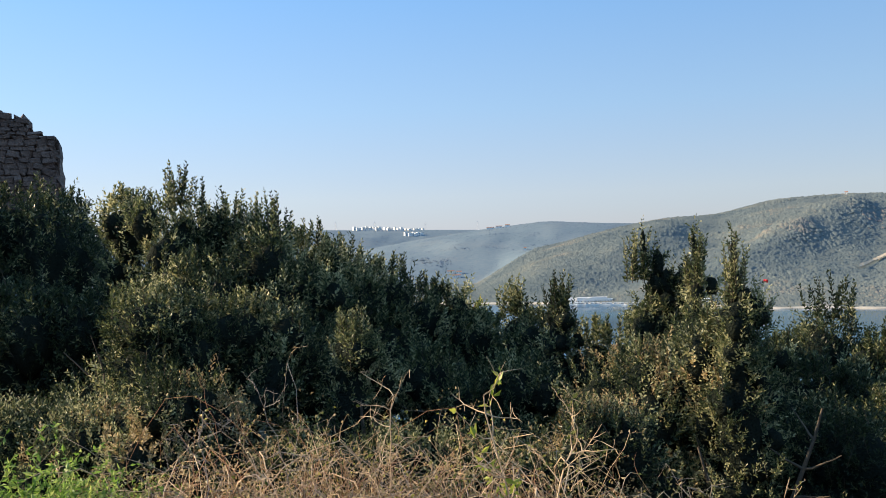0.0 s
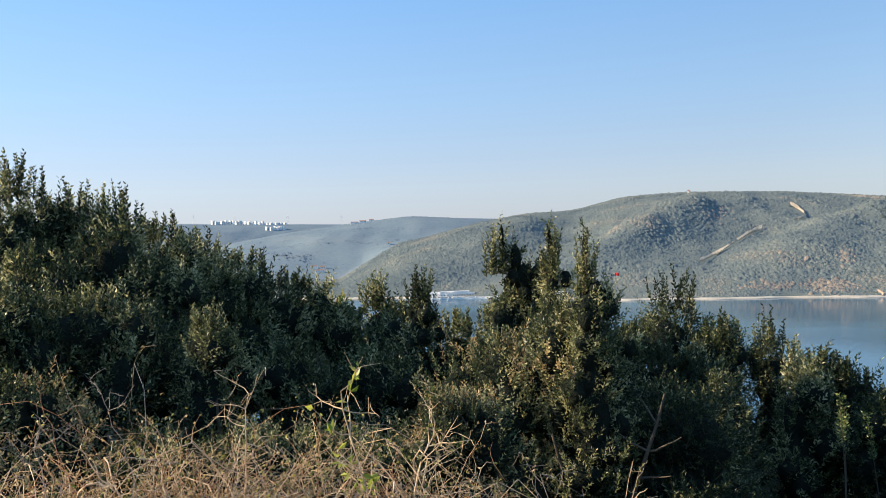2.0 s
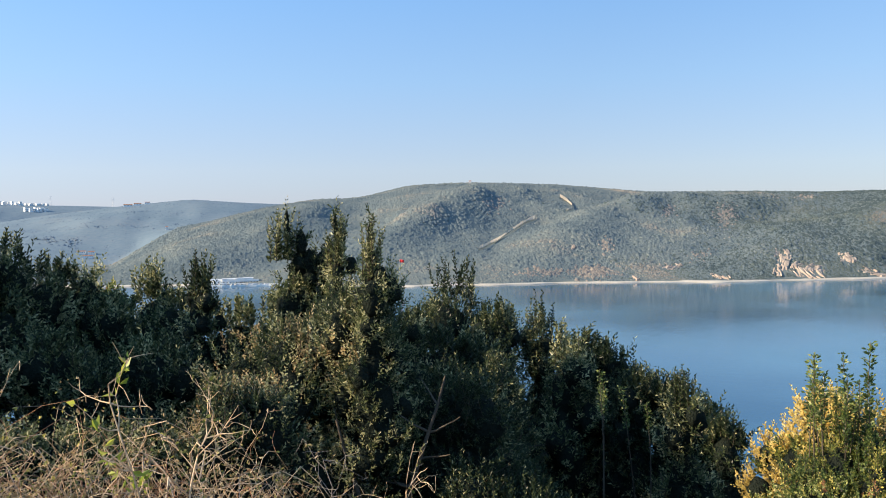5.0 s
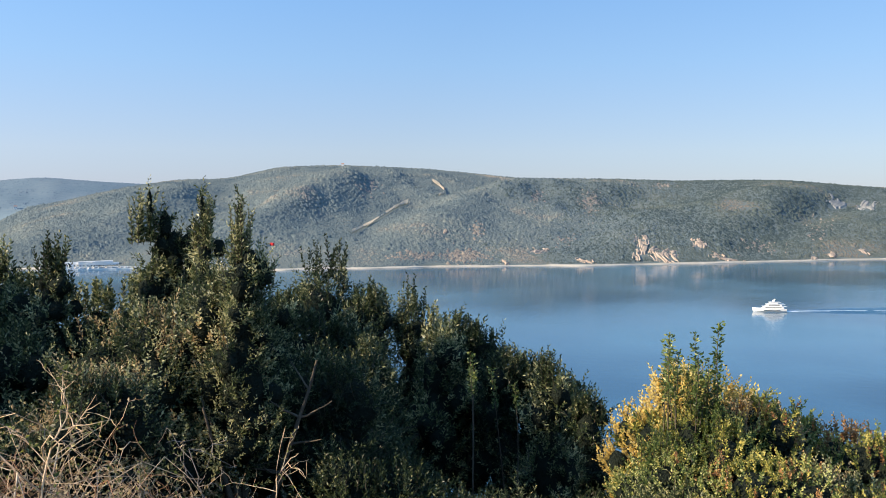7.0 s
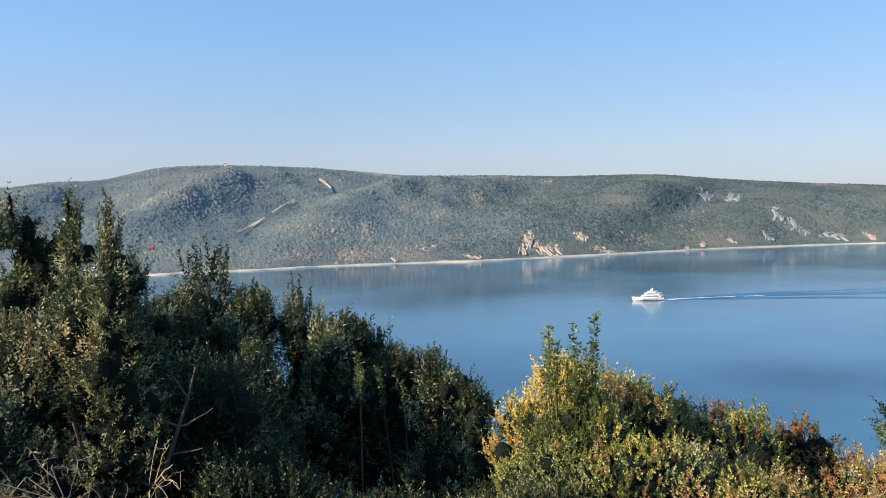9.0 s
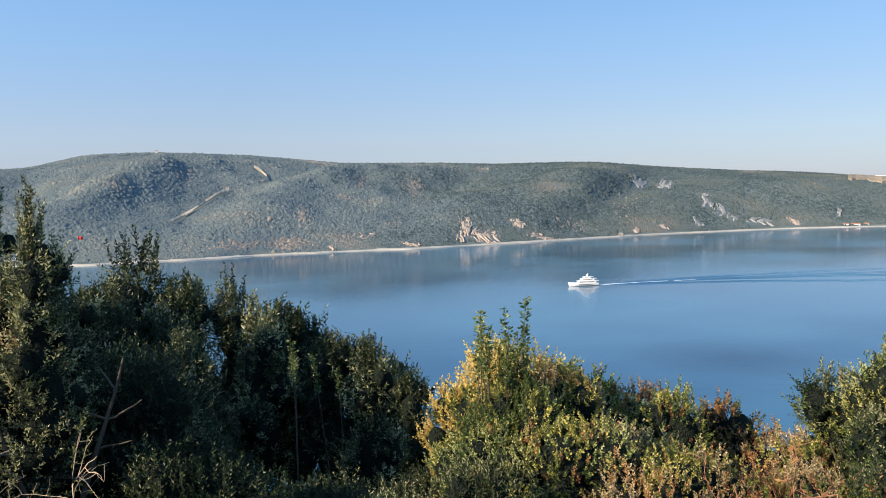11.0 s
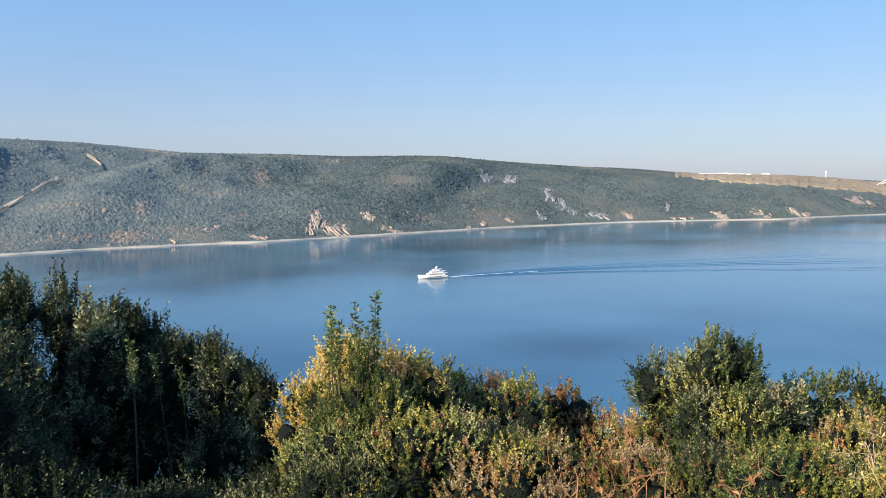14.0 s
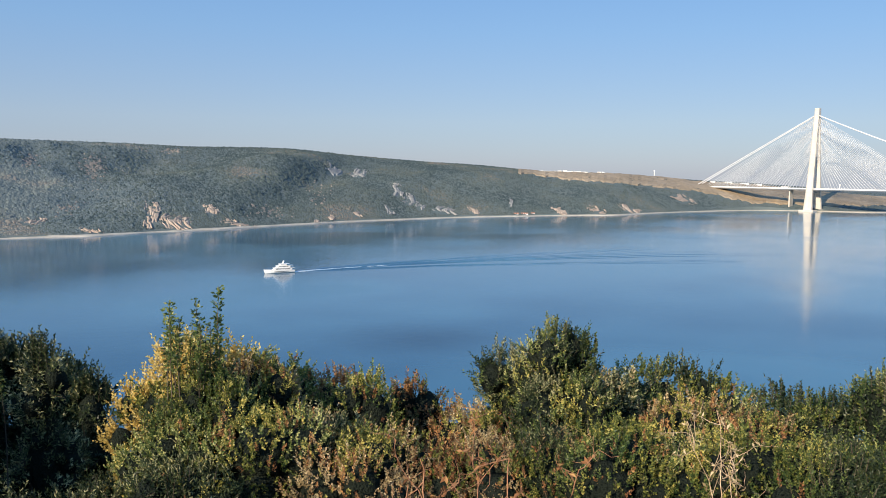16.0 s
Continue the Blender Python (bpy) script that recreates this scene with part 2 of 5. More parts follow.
def water_material():
    m, n, l, b = material("strait_water", 0.06, 0.5)
    b.inputs["IOR"].default_value = 1.33
    b.inputs["Base Color"].default_value = (0.035, 0.10, 0.16, 1)
    geo = n.new("ShaderNodeNewGeometry")
    fine, swell, wind = (n.new("ShaderNodeTexNoise") for _ in range(3))
    ragged = n.new("ShaderNodeTexNoise")
    for tex, s, d in ((fine, 0.9, 3), (swell, 0.12, 3), (wind, 0.0035, 3), (ragged, 0.014, 4)):
        tex.inputs["Scale"].default_value, tex.inputs["Detail"].default_value = s, d
        l.new(geo.outputs["Position"], tex.inputs["Vector"])
    rr = n.new("ShaderNodeMapRange")
    rr.inputs["From Min"].default_value, rr.inputs["From Max"].default_value = 0.35, 0.65
    rr.inputs["To Min"].default_value, rr.inputs["To Max"].default_value = 0.03, 0.16
    tone = ramp(n, [(0.38, (0.028, 0.088, 0.15)), (0.6, (0.065, 0.165, 0.24))])
    l.new(wind.outputs["Fac"], tone.inputs["Fac"])
    # a ragged reach off the near shore with a darker base colour
    shift, span, darken = n.new("ShaderNodeMapping"), n.new("ShaderNodeTexGradient"), n.new("ShaderNodeMix")
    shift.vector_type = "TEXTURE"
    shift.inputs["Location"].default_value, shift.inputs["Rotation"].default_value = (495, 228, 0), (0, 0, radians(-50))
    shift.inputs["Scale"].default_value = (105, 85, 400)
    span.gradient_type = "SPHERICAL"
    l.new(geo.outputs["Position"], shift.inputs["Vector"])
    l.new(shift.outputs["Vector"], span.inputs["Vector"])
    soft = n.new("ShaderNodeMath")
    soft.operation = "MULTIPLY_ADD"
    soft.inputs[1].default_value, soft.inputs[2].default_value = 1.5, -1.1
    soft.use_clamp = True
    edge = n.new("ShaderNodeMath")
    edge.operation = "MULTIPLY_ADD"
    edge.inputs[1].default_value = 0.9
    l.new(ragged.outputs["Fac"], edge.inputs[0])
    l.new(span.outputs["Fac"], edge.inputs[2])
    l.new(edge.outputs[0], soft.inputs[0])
    darken.data_type = "RGBA"
    darken.inputs["B"].default_value = (0.008, 0.035, 0.07, 1)
    l.new(soft.outputs[0], darken.inputs["Factor"])
    l.new(tone.outputs["Color"], darken.inputs["A"])
    l.new(darken.outputs["Result"], b.inputs["Base Color"])
    l.new(wind.outputs["Fac"], rr.inputs["Value"])
    l.new(rr.outputs["Result"], b.inputs["Roughness"])
    b1, b2 = n.new("ShaderNodeBump"), n.new("ShaderNodeBump")
    b1.inputs["Strength"].default_value, b1.inputs["Distance"].default_value = 0.25, 0.12
    b2.inputs["Strength"].default_value, b2.inputs["Distance"].default_value = 0.13, 0.5
    l.new(fine.outputs["Fac"], b1.inputs["Height"])
    l.new(swell.outputs["Fac"], b2.inputs["Height"])
    l.new(b1.outputs["Normal"], b2.inputs["Normal"])
    l.new(b2.outputs["Normal"], b.inputs["Normal"])
    return m


WATER = water_material()


# ---- mesh helpers ----
def mesh_from(name, verts, faces, mat, smooth=False):
    """verts (n, 3); faces (m, 3) or (m, 4)."""
    verts, faces = np.asarray(verts, np.float32), np.asarray(faces, np.int32)
    me = bpy.data.meshes.new(name)
    k = faces.shape[1]
    me.vertices.add(len(verts))
    me.vertices.foreach_set("co", verts.ravel())
    me.loops.add(faces.size)
    me.loops.foreach_set("vertex_index", faces.ravel())
    me.polygons.add(len(faces))
    me.polygons.foreach_set("loop_start", np.arange(0, faces.size, k, dtype=np.int32))
    me.polygons.foreach_set("use_smooth", np.full(len(faces), smooth))
    me.materials.append(mat)
    me.update(calc_edges=True)
    return me


def part_mesh(name, me, parent=None, label=""):
    ob = new(name, me)
    if parent is not None:
        ob.parent = parent
    return tagged(ob, label)


def part(name, bm, mat, parent=None, label="", smooth=False):
    me = bpy.data.meshes.new(name)
    if smooth:
        for f in bm.faces:
            f.smooth = True
    bm.to_mesh(me)
    bm.free()
    me.materials.append(mat)
    return part_mesh(name, me, parent, label)


def base(name, at, label, category, group="", kind="", turn=0.0):
    ob = new(name)
    ob.empty_display_size = 0.2
    ob.location = at
    ob.rotation_euler = (0, 0, radians(turn))
    return tagged(ob, label, category, group, kind)


def box(bm, x0, x1, y0, y1, z0, z1, bevel=0.0):
    g = bmesh.ops.create_cube(bm, size=1.0)["verts"]
    for v in g:
        v.co = ((x0 + x1) / 2 + v.co.x * (x1 - x0), (y0 + y1) / 2 + v.co.y * (y1 - y0), (z0 + z1) / 2 + v.co.z * (z1 - z0))
    if bevel:
        es = list({e for v in g for e in v.link_edges})
        bmesh.ops.bevel(bm, geom=es, offset=bevel, segments=1, affect="EDGES")
    return bm


def boxed(*a, **k):
    return box(bmesh.new(), *a, **k)


def tubes(name, paths, mat, sides=4):
    """Tapered tubes along paths [(points (n, 3), radii (n,))], all in one mesh."""
    vs, fs, at = [], [], 0
    ang = np.arange(sides) * 2 * np.pi / sides
    for pts, rad in paths:
        pts = np.asarray(pts, float)
        n = len(pts)
        d = np.gradient(pts, axis=0)
        d /= np.linalg.norm(d, axis=1)[:, None] + 1e-9
        ref = np.where(np.abs(d[:, 2:3]) > 0.9, [[1.0, 0, 0]], [[0, 0, 1.0]])
        a = np.cross(d, ref)
        a /= np.linalg.norm(a, axis=1)[:, None] + 1e-9
        b = np.cross(d, a)
        ring = pts[:, None, :] + np.asarray(rad)[:, None, None] * (np.cos(ang)[None, :, None] * a[:, None, :] + np.sin(ang)[None, :, None] * b[:, None, :])
        vs.append(ring.reshape(-1, 3))
        i, j = np.meshgrid(np.arange(n - 1), np.arange(sides), indexing="ij")
        k = (j + 1) % sides
        f = np.stack([i * sides + j, i * sides + k, (i + 1) * sides + k, (i + 1) * sides + j], -1).reshape(-1, 4)
        fs.append(f + at)
        at += n * sides
    return mesh_from(name, np.concatenate(vs), np.concatenate(fs), mat, True)


def leaves(name, at, axis, length, width, mat, rng, fold=0.25):
    """One folded, pointed leaf per row: at its stalk, along axis."""
    n = len(at)
    axis = axis / (np.linalg.norm(axis, axis=1)[:, None] + 1e-9)
    side = np.cross(axis, rng.normal(size=(n, 3)))
    side /= np.linalg.norm(side, axis=1)[:, None] + 1e-9
    up = np.cross(side, axis)
    L, W = np.asarray(length)[:, None], np.asarray(width)[:, None]
    mid = at + axis * L * 0.48
    v = np.stack([at, mid + side * W * 0.5 + up * W * fold, at + axis * L - up * L * 0.08, mid - side * W * 0.5 + up * W * fold], 1).reshape(-1, 3)
    i = np.arange(n)[:, None] * 4
    f = np.concatenate([i + [[0, 1, 2]], i + [[0, 2, 3]]], 1).reshape(-1, 3)
    return mesh_from(name, v, f, mat)


# ---- the lie of the land ----
def waves(x, y, length, seed, octaves=3):
    r = np.random.RandomState(seed)
    out, amp = 0.0, 1.0
    for _ in range(octaves):
        for _ in range(5):
            a, p = r.uniform(0, 2 * np.pi, 2)
            k = 2 * np.pi / (length * r.uniform(0.7, 1.4))
            out = out + amp * 0.45 * np.sin(k * (x * np.cos(a) + y * np.sin(a)) + p)
        length, amp = length * 0.48, amp * 0.5
    return out


def curve(az, pairs):
    """Smooth run through (bearing, value) pairs."""
    p = np.array(sorted(pairs), float)
    w = [np.interp(az + s, p[:, 0], p[:, 1]) for s in (-0.6, -0.3, 0, 0.3, 0.6)]
    return sum(w) / 5


SHORELINE = [(-130, 2700), (-100, 3000), (-97.2, 2990), (-95.4, 2850), (-92, 2845), (-88, 2780), (-83.5, 2500), (-79.5, 2235), (-71, 2050), (-62, 1822), (-53.6, 1600), (-44.2, 1450), (-34.3, 1407), (-28, 1365), (-22, 1352), (-15, 1440), (-9, 1480), (0, 1560), (6, 1750), (40, 2300)]
CREST = [(-130, -1.3), (-96, -1.0), (-87, -0.52), (-84.8, -0.45), (-79.5, -0.08), (-74.2, 0.0), (-70, 0.40), (-65.3, 0.64), (-59.7, 1.07), (-57, 1.36), (-54.8, 1.42), (-49.5, 1.39), (-46, 1.53), (-39, 1.62), (-32.6, 2.25), (-27, 2.48), (-25, 2.45), (-22.2, 2.33), (-18.8, 1.5), (-15.5, 1.38), (-12.5, 0.9), (-8.5, -0.05), (-5.8, -0.6), (-3, -1.25), (0, -1.95), (6, -3.3), (40, -3.5)]
CREST2 = [(-60, -3), (-16, 1.0), (-10.6, 1.28), (-7.3, 1.52), (-3, 1.08), (1.5, 0.52), (4.3, 0.08), (10, -1.0), (40, -2)]
CREST3 = [(-60, -3), (-12, 0.6), (-4, 1.0), (0, 1.12), (3.5, 1.2), (9, 1.35), (16, 1.2), (40, 1.0)]
SLOPE = [(-180, 0.02), (-125, 0.25), (-95, 0.42), (-60, 0.42), (-35, 0.38), (-15, 0.28), (0, 0.2), (12, 0.14), (24, 0.05), (40, 0.0), (180, 0.02)]


def foot_of_hill(az):
    return sum(curve(az + s, SHORELINE) for s in (-4, -3, -2, -1, 0, 1, 2, 3, 4)) / 9


def shore_at(az):
    return curve(az, SHORELINE) + 4 * np.sin(az * 0.9) + 2 * np.sin(az * 2.1 + 1)


def crest_range(az):
    return foot_of_hill(az) + np.interp(az, [-100, -92, -86, -82, -78, -60, -25, -10, 10], [620, 640, 640, 600, 540, 820, 1150, 820, 300])


def raw_hill(az, r):
    r0, r1 = foot_of_hill(az), crest_range(az)
    u = np.clip((r - r0) / (r1 - r0), 0, 3)
    x, y = -r * np.sin(np.radians(az)), r * np.cos(np.radians(az))
    rise = np.where(u < 1, 1 - (1 - np.minimum(u, 1)) ** 1.75, 1 - 0.1 * (u - 1))
    # slanting spurs with hollows between them
    bend = 0.7 * waves(x, y, 900, 15, 1)
    spur = np.sin(np.radians(az) * 24.8 + 6.5 * u + 2.85 + bend) + 0.22 * np.sin(np.radians(az) * 57 + 13 * u + 1.1 + 2 * bend) + 0.3 * waves(x - 260 * u, y + 300 * u, 420, 5, 2) + 0.12 * waves(x - 260 * u, y + 300 * u, 130, 6, 2)
    return rise, spur * 0.2 * np.clip(u * 1.8, 0, 1) * np.clip(1.08 - u, 0, 1) * np.interp(az, [-100, -70, -50, -10, 5], [0.35, 0.55, 1.0, 1.0, 0.3])


AZ_FINE = np.arange(-130, 42, 0.25)


def crest_scale():
    """Height of the hill per bearing, so that its skyline stands at the given elevation."""
    r = np.linspace(1250, 4600, 260)
    a, rr = np.meshgrid(AZ_FINE, r, indexing="ij")
    rise, spur = raw_hill(a, rr)
    want = np.tan(np.radians(curve(AZ_FINE, CREST)))
    lo, hi = np.zeros(len(AZ_FINE)), np.full(len(AZ_FINE), 420.0)
    for _ in range(24):
        mid = (lo + hi) / 2
        top = ((mid[:, None] * (rise + spur) - EYE) / rr).max(axis=1)
        lo, hi = np.where(top < want, mid, lo), np.where(top < want, hi, mid)
    return (lo + hi) / 2


HILL = crest_scale()


def land(az, r):
    """Height of the ground over the water at a bearing and a range from the eye's stand."""
    az, r = np.broadcast_arrays(np.asarray(az, float), np.asarray(r, float))
    x, y = -r * np.sin(np.radians(az)), r * np.cos(np.radians(az))
    s = curve(az, SLOPE)
    near = EYE - 1.6 - s * np.sqrt(np.maximum(r - 2.2, 0) ** 2 + 0.2) + 0.12 * waves(x, y, 6, 3, 2) * np.clip(r / 4, 0, 1)
    seen = np.clip((az + 150) / 20, 0, 1) * np.clip((34 - az) / 8, 0, 1)
    near = near - seen * 0.5 * np.maximum(r - 30, 0) + (1 - seen) * 8 * np.clip((r - 60) / 400, 0, 1)
    near = np.maximum(near, -12 + 0 * r)
    rise, spur = raw_hill(az, r)
    far = np.where(r > shore_at(az), 1.5 + np.interp(az, AZ_FINE, HILL) * (rise + spur), -12.0)
    lump = waves(x, y, 420, 9, 3)
    def ridge(r1, r0, crest):
        u = np.clip((r - r0) / (r1 - r0), 0, 1.4)
        top = EYE + r1 * np.tan(np.radians(curve(az, crest)))
        return np.where((r > r0) & (top > 5), np.maximum(top, 0) * (1 - (1 - np.minimum(u, 1)) ** 1.6) - 60 * np.maximum(u - 1, 0) + 7 * lump * np.clip(1 - np.abs(u - 0.5) * 2, 0, 1), -12)
    back = np.maximum(ridge(3300, 2300, CREST2), ridge(4300, 3350, CREST3))
    return np.maximum(near, np.where(seen > 0.5, np.maximum(far, back), -12))


def polar(az, r, z=None):
    a = np.radians(az)
    return np.stack([-r * np.sin(a), r * np.cos(a), land(az, r) if z is None else z + 0 * r], -1)


def on_hill(az, el, start=1200.0):
    """Range at which the line of sight at (bearing, elevation) meets the far ground."""
    r = np.arange(start, 4600, 4.0)
    hit = np.nonzero(land(az + 0 * r, r) >= EYE + r * math.tan(radians(el)))[0]
    return float(r[hit[0]]) if len(hit) else 4300.0


def build_ground():
    az = np.concatenate([np.arange(-180, -112, 4.0), np.arange(-112, 36, 0.4), np.arange(36, 180, 4.0)])
    near = np.concatenate([[0.02], np.linspace(0.6, 16, 30), np.geomspace(17.5, 300, 26), [500, 800, 1100]])
    # rings beyond follow the far waterline, so that it is cut cleanly
    out = np.concatenate([[-60, -6, 0.5, 8], np.linspace(20, 900, 66)])
    far = np.linspace(0.08, 1, 36)
    edge = shore_at(az)[:, None]
    rr = np.concatenate([np.repeat(near[None], len(az), 0), edge + out[None], edge + 900 + (4750 - edge - 900) * far[None]], 1)
    a = np.repeat(az[:, None], rr.shape[1], 1)
    v = polar(a, rr).reshape(-1, 3)
    n, m = rr.shape
    i, j = np.meshgrid(np.arange(n), np.arange(m - 1), indexing="ij")
    k = (i + 1) % n
    f = np.stack([i * m + j, i * m + j + 1, k * m + j + 1, k * m + j], -1).reshape(-1, 4)[:, ::-1]
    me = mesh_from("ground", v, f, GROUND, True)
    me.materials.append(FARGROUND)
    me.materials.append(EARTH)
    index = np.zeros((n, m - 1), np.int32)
    # the ridges behind take the ground colour that carries more haze
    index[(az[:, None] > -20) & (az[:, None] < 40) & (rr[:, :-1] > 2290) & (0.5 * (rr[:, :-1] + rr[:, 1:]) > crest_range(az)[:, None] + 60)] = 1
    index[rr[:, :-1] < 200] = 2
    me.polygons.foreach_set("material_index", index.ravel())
    tagged(new("ground", me), "wooded hillsides falling to a wide strait", "ground", kind="structure")


def build_water():
    n = 160
    a = np.arange(n) * 2 * np.pi / n
    v = np.concatenate([[[0, 0, 0]], np.stack([4800 * np.cos(a), 4800 * np.sin(a), 0 * a], -1)])
    f = np.stack([0 * a, 1 + np.arange(n), 1 + (np.arange(n) + 1) % n], -1).astype(int)
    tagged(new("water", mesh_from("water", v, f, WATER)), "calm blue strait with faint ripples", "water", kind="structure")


build_ground()
build_water()

# bare places on the far shore: bearing, elevation, width and height in degrees, kind of ground
BARE = [
    (-47.4, -3.2, 1.0, 1.8, "c"), (-49.0, -3.7, 2.6, 1.0, "c"), (-51.2, -2.85, 1.0, 0.7, "c"), (-43.8, -4.2, 1.4, 0.35, "c"),
    (-53.0, -3.8, 2.0, 0.35, "c"), (-58.3, -3.45, 0.5, 0.6, "c"), (-59.4, -3.4, 0.5, 0.36, "c"), (-61.2, -3.1, 0.7, 0.25, "c"),
    (-63.5, -2.85, 0.8, 0.6, "g"), (-64.9, -2.0, 1.3, 1.0, "g"), (-64.0, -1.4, 0.9, 1.1, "g"), (-65.6, -2.5, 0.9, 0.6, "g"),
    (-59.6, -0.1, 1.6, 0.8, "g"), (-61.3, -0.2, 1.5, 0.7, "g"), (-67.3, -2.75, 2.2, 0.55, "g"), (-69.5, -2.8, 0.9, 0.5, "c"),
    (-40.2, -3.45, 1.7, 0.5, "c"), (-75.5, -2.75, 1.4, 0.5, "c"), (-78.0, -2.6, 1.2, 0.4, "c"), (-80.3, -2.45, 1.6, 0.5, "c"),
    (-33.8, -2.2, 0.5, 0.4, "c"), (-38.1, -4.3, 0.5, 0.35, "c"), (-83.8, -1.7, 1.5, 0.5, "c"), (-72.0, -2.2, 0.4, 0.6, "g"),
]


def spot(az, el, lift=0.0):
    r = on_hill(az, el)
    p = polar(np.array(az), np.array(r))
    return Vector((float(p[0]), float(p[1]), float(p[2]) + lift)), r


def build_bare():
    """Rock faces and earth scars: rough faceted sheets of stone standing out of the slope."""
    for az, el, w, h, kind in BARE:
        if kind == "g":
            w, h = w * 0.8, h * 0.85
        n, m = max(16, int(w * 26)), max(16, int(h * 26))
        aa = np.linspace(-1, 1, n)
        ee = np.linspace(-1, 1, m)
        A, E = np.meshgrid(aa, ee, indexing="ij")
        r_lo, r_hi = on_hill(az, el - h / 2), on_hill(az, min(el + h / 2, el + 3))
        R = r_lo + (r_hi - r_lo) * (E + 1) / 2
        az_grid = az + A * w / 2 + 0.12 * w * np.sin(E * 2.5 + az)
        v = polar(az_grid, R)
        across, down = A * w * 13, E * h * 13            # metres over the face
        rough = np.array([noise.noise((p / 7, q / 9, az)) + 0.6 * noise.noise((p / 3, q / 4, az + 5)) for p, q in zip(across.ravel(), down.ravel())]).reshape(A.shape)
        edge = 0.7 - np.sqrt(A ** 2 + E ** 2) + (1.5 if kind == "c" else 1.9) * rough
        v[..., 2] += 0.5 + np.clip(edge * 3, -2.5, 1.8) + 0.8 * rough
        v = v.reshape(-1, 3)
        i, j = np.meshgrid(np.arange(n - 1), np.arange(m - 1), indexing="ij")
        f = np.stack([i * m + j, i * m + j + 1, (i + 1) * m + j + 1, (i + 1) * m + j], -1).reshape(-1, 4)[:, ::-1]
        f = f[edge.ravel()[f].max(axis=1) > -0.25]
        tagged(new("cliff", mesh_from("cliff", v, f, CLIFF if kind == "c" else GREYROCK)),
               "bare tan earth cliff above the far shore" if kind == "c" else "pale grey rock outcrop among hillside scrub", "cliff", "cliffs", "structure")


build_bare()


def build_shore():
    az = np.arange(-104, 12, 0.2)
    r = shore_at(az)
    w = 1.9 + 0.3 * np.sin(az * 0.7) + 0.15 * np.sin(az * 3.3)
    rows = [polar(az, r - 5, 0 * az - 1.0), polar(az, r - 4, 0.8 + 0 * az), polar(az, r - 1, w), polar(az, r + 4, w + 0.9), polar(az, r + 7, 0 * az - 1)]
    v = np.stack(rows, 1).reshape(-1, 3)
    i, j = np.meshgrid(np.arange(len(az) - 1), np.arange(4), indexing="ij")
    f = np.stack([i * 5 + j, i * 5 + j + 1, i * 5 + j + 6, i * 5 + j + 5], -1).reshape(-1, 4)
    tagged(new("shore_road", mesh_from("shore_road", v, f, SHORE)), "pale stone embankment road along the far waterline", "embankment", kind="structure")


build_shore()


def ribbon(name, points, width, mat, lift, label, category, kind="structure"):
    """A track draped on the hill through (bearing, elevation) points."""
    p = np.array(points, float)
    t = np.linspace(0, len(p) - 1, len(p) * 16)
    az, el = np.interp(t, range(len(p)), p[:, 0]), np.interp(t, range(len(p)), p[:, 1])
    r = np.array([on_hill(a, e) for a, e in zip(az, el)])
    a = polar(az, r - width)
    b = polar(az, r + width)
    c = polar(az, r - width - 1)
    a[:, 2] += lift
    b[:, 2] += lift + 1
    c[:, 2] += lift - 1.8                          # low bank on the downhill side
    v = np.stack([c, a, b], 1).reshape(-1, 3)
    i, j = np.meshgrid(np.arange(len(t) - 1), np.arange(2), indexing="ij")
    f = np.stack([i * 3 + j, i * 3 + j + 1, i * 3 + j + 4, i * 3 + j + 3], -1).reshape(-1, 4)
    return tagged(new(name, mesh_from(name, v, f, mat)), label, category, kind=kind)


TRACKS = [[(-32.9, 1.45), (-33.37, 1.11), (-33.73, 0.79), (-33.7, 0.54), (-33.36, 0.42)], [(-31.16, -0.09), (-30.38, -0.4), (-29.52, -0.97), (-28.96, -1.33), (-28.31, -1.73), (-27.23, -2.22)]]
for tr in TRACKS:
    ribbon("dirt_track", tr, 6.5, SAND, 4.2, "pale dirt track climbing the wooded hill", "track")


def build_plateau():
    """Open tan ground on the spur that carries the bridge."""
    az = np.linspace(-104, -72.5, 150)
    top = curve(az, CREST)
    low = np.interp(az, [-104, -92, -88, -85, -80, -76, -72.5], [-1.5, -2.0, -1.9, -1.25, -0.8, -0.55, -0.1])
    m = 18
    rows = []
    for a, lo_e, hi_e in zip(az, low + 0.05 * np.sin(az * 4) + 0.04 * np.sin(az * 11), top):
        r0, r1 = on_hill(a, min(lo_e, hi_e - 0.05)), crest_range(np.array(a)) + np.interp(a, [-86, -80], [-160, 160])
        rows.append(polar(np.full(m, a), np.linspace(r0, max(r1, r0 + 40), m)))
    v = np.array(rows)
    v[..., 2] += 2.5 + 1.2 * waves(v[..., 0], v[..., 1], 60, 31, 2)
    v[:, 0, 2] -= 6
    v = v.reshape(-1, 3)
    i, j = np.meshgrid(np.arange(len(az) - 1), np.arange(m - 1), indexing="ij")
    f = np.stack([i * m + j, i * m + j + 1, (i + 1) * m + j + 1, (i + 1) * m + j], -1).reshape(-1, 4)[:, ::-1]
    tagged(new("bare_plateau", mesh_from("bare_plateau", v, f, TANEARTH)), "bare tan earth on the bridge headland", "ground", kind="structure")


build_plateau()

# ---- woods over the far hills ----
def is_bare(az, el):
    out = np.zeros(len(az), bool)
    for a, e, w, h, _ in BARE:
        out |= ((az - a) / (w * 0.36)) ** 2 + ((el - e) / (h * 0.36)) ** 2 < 1
    return out


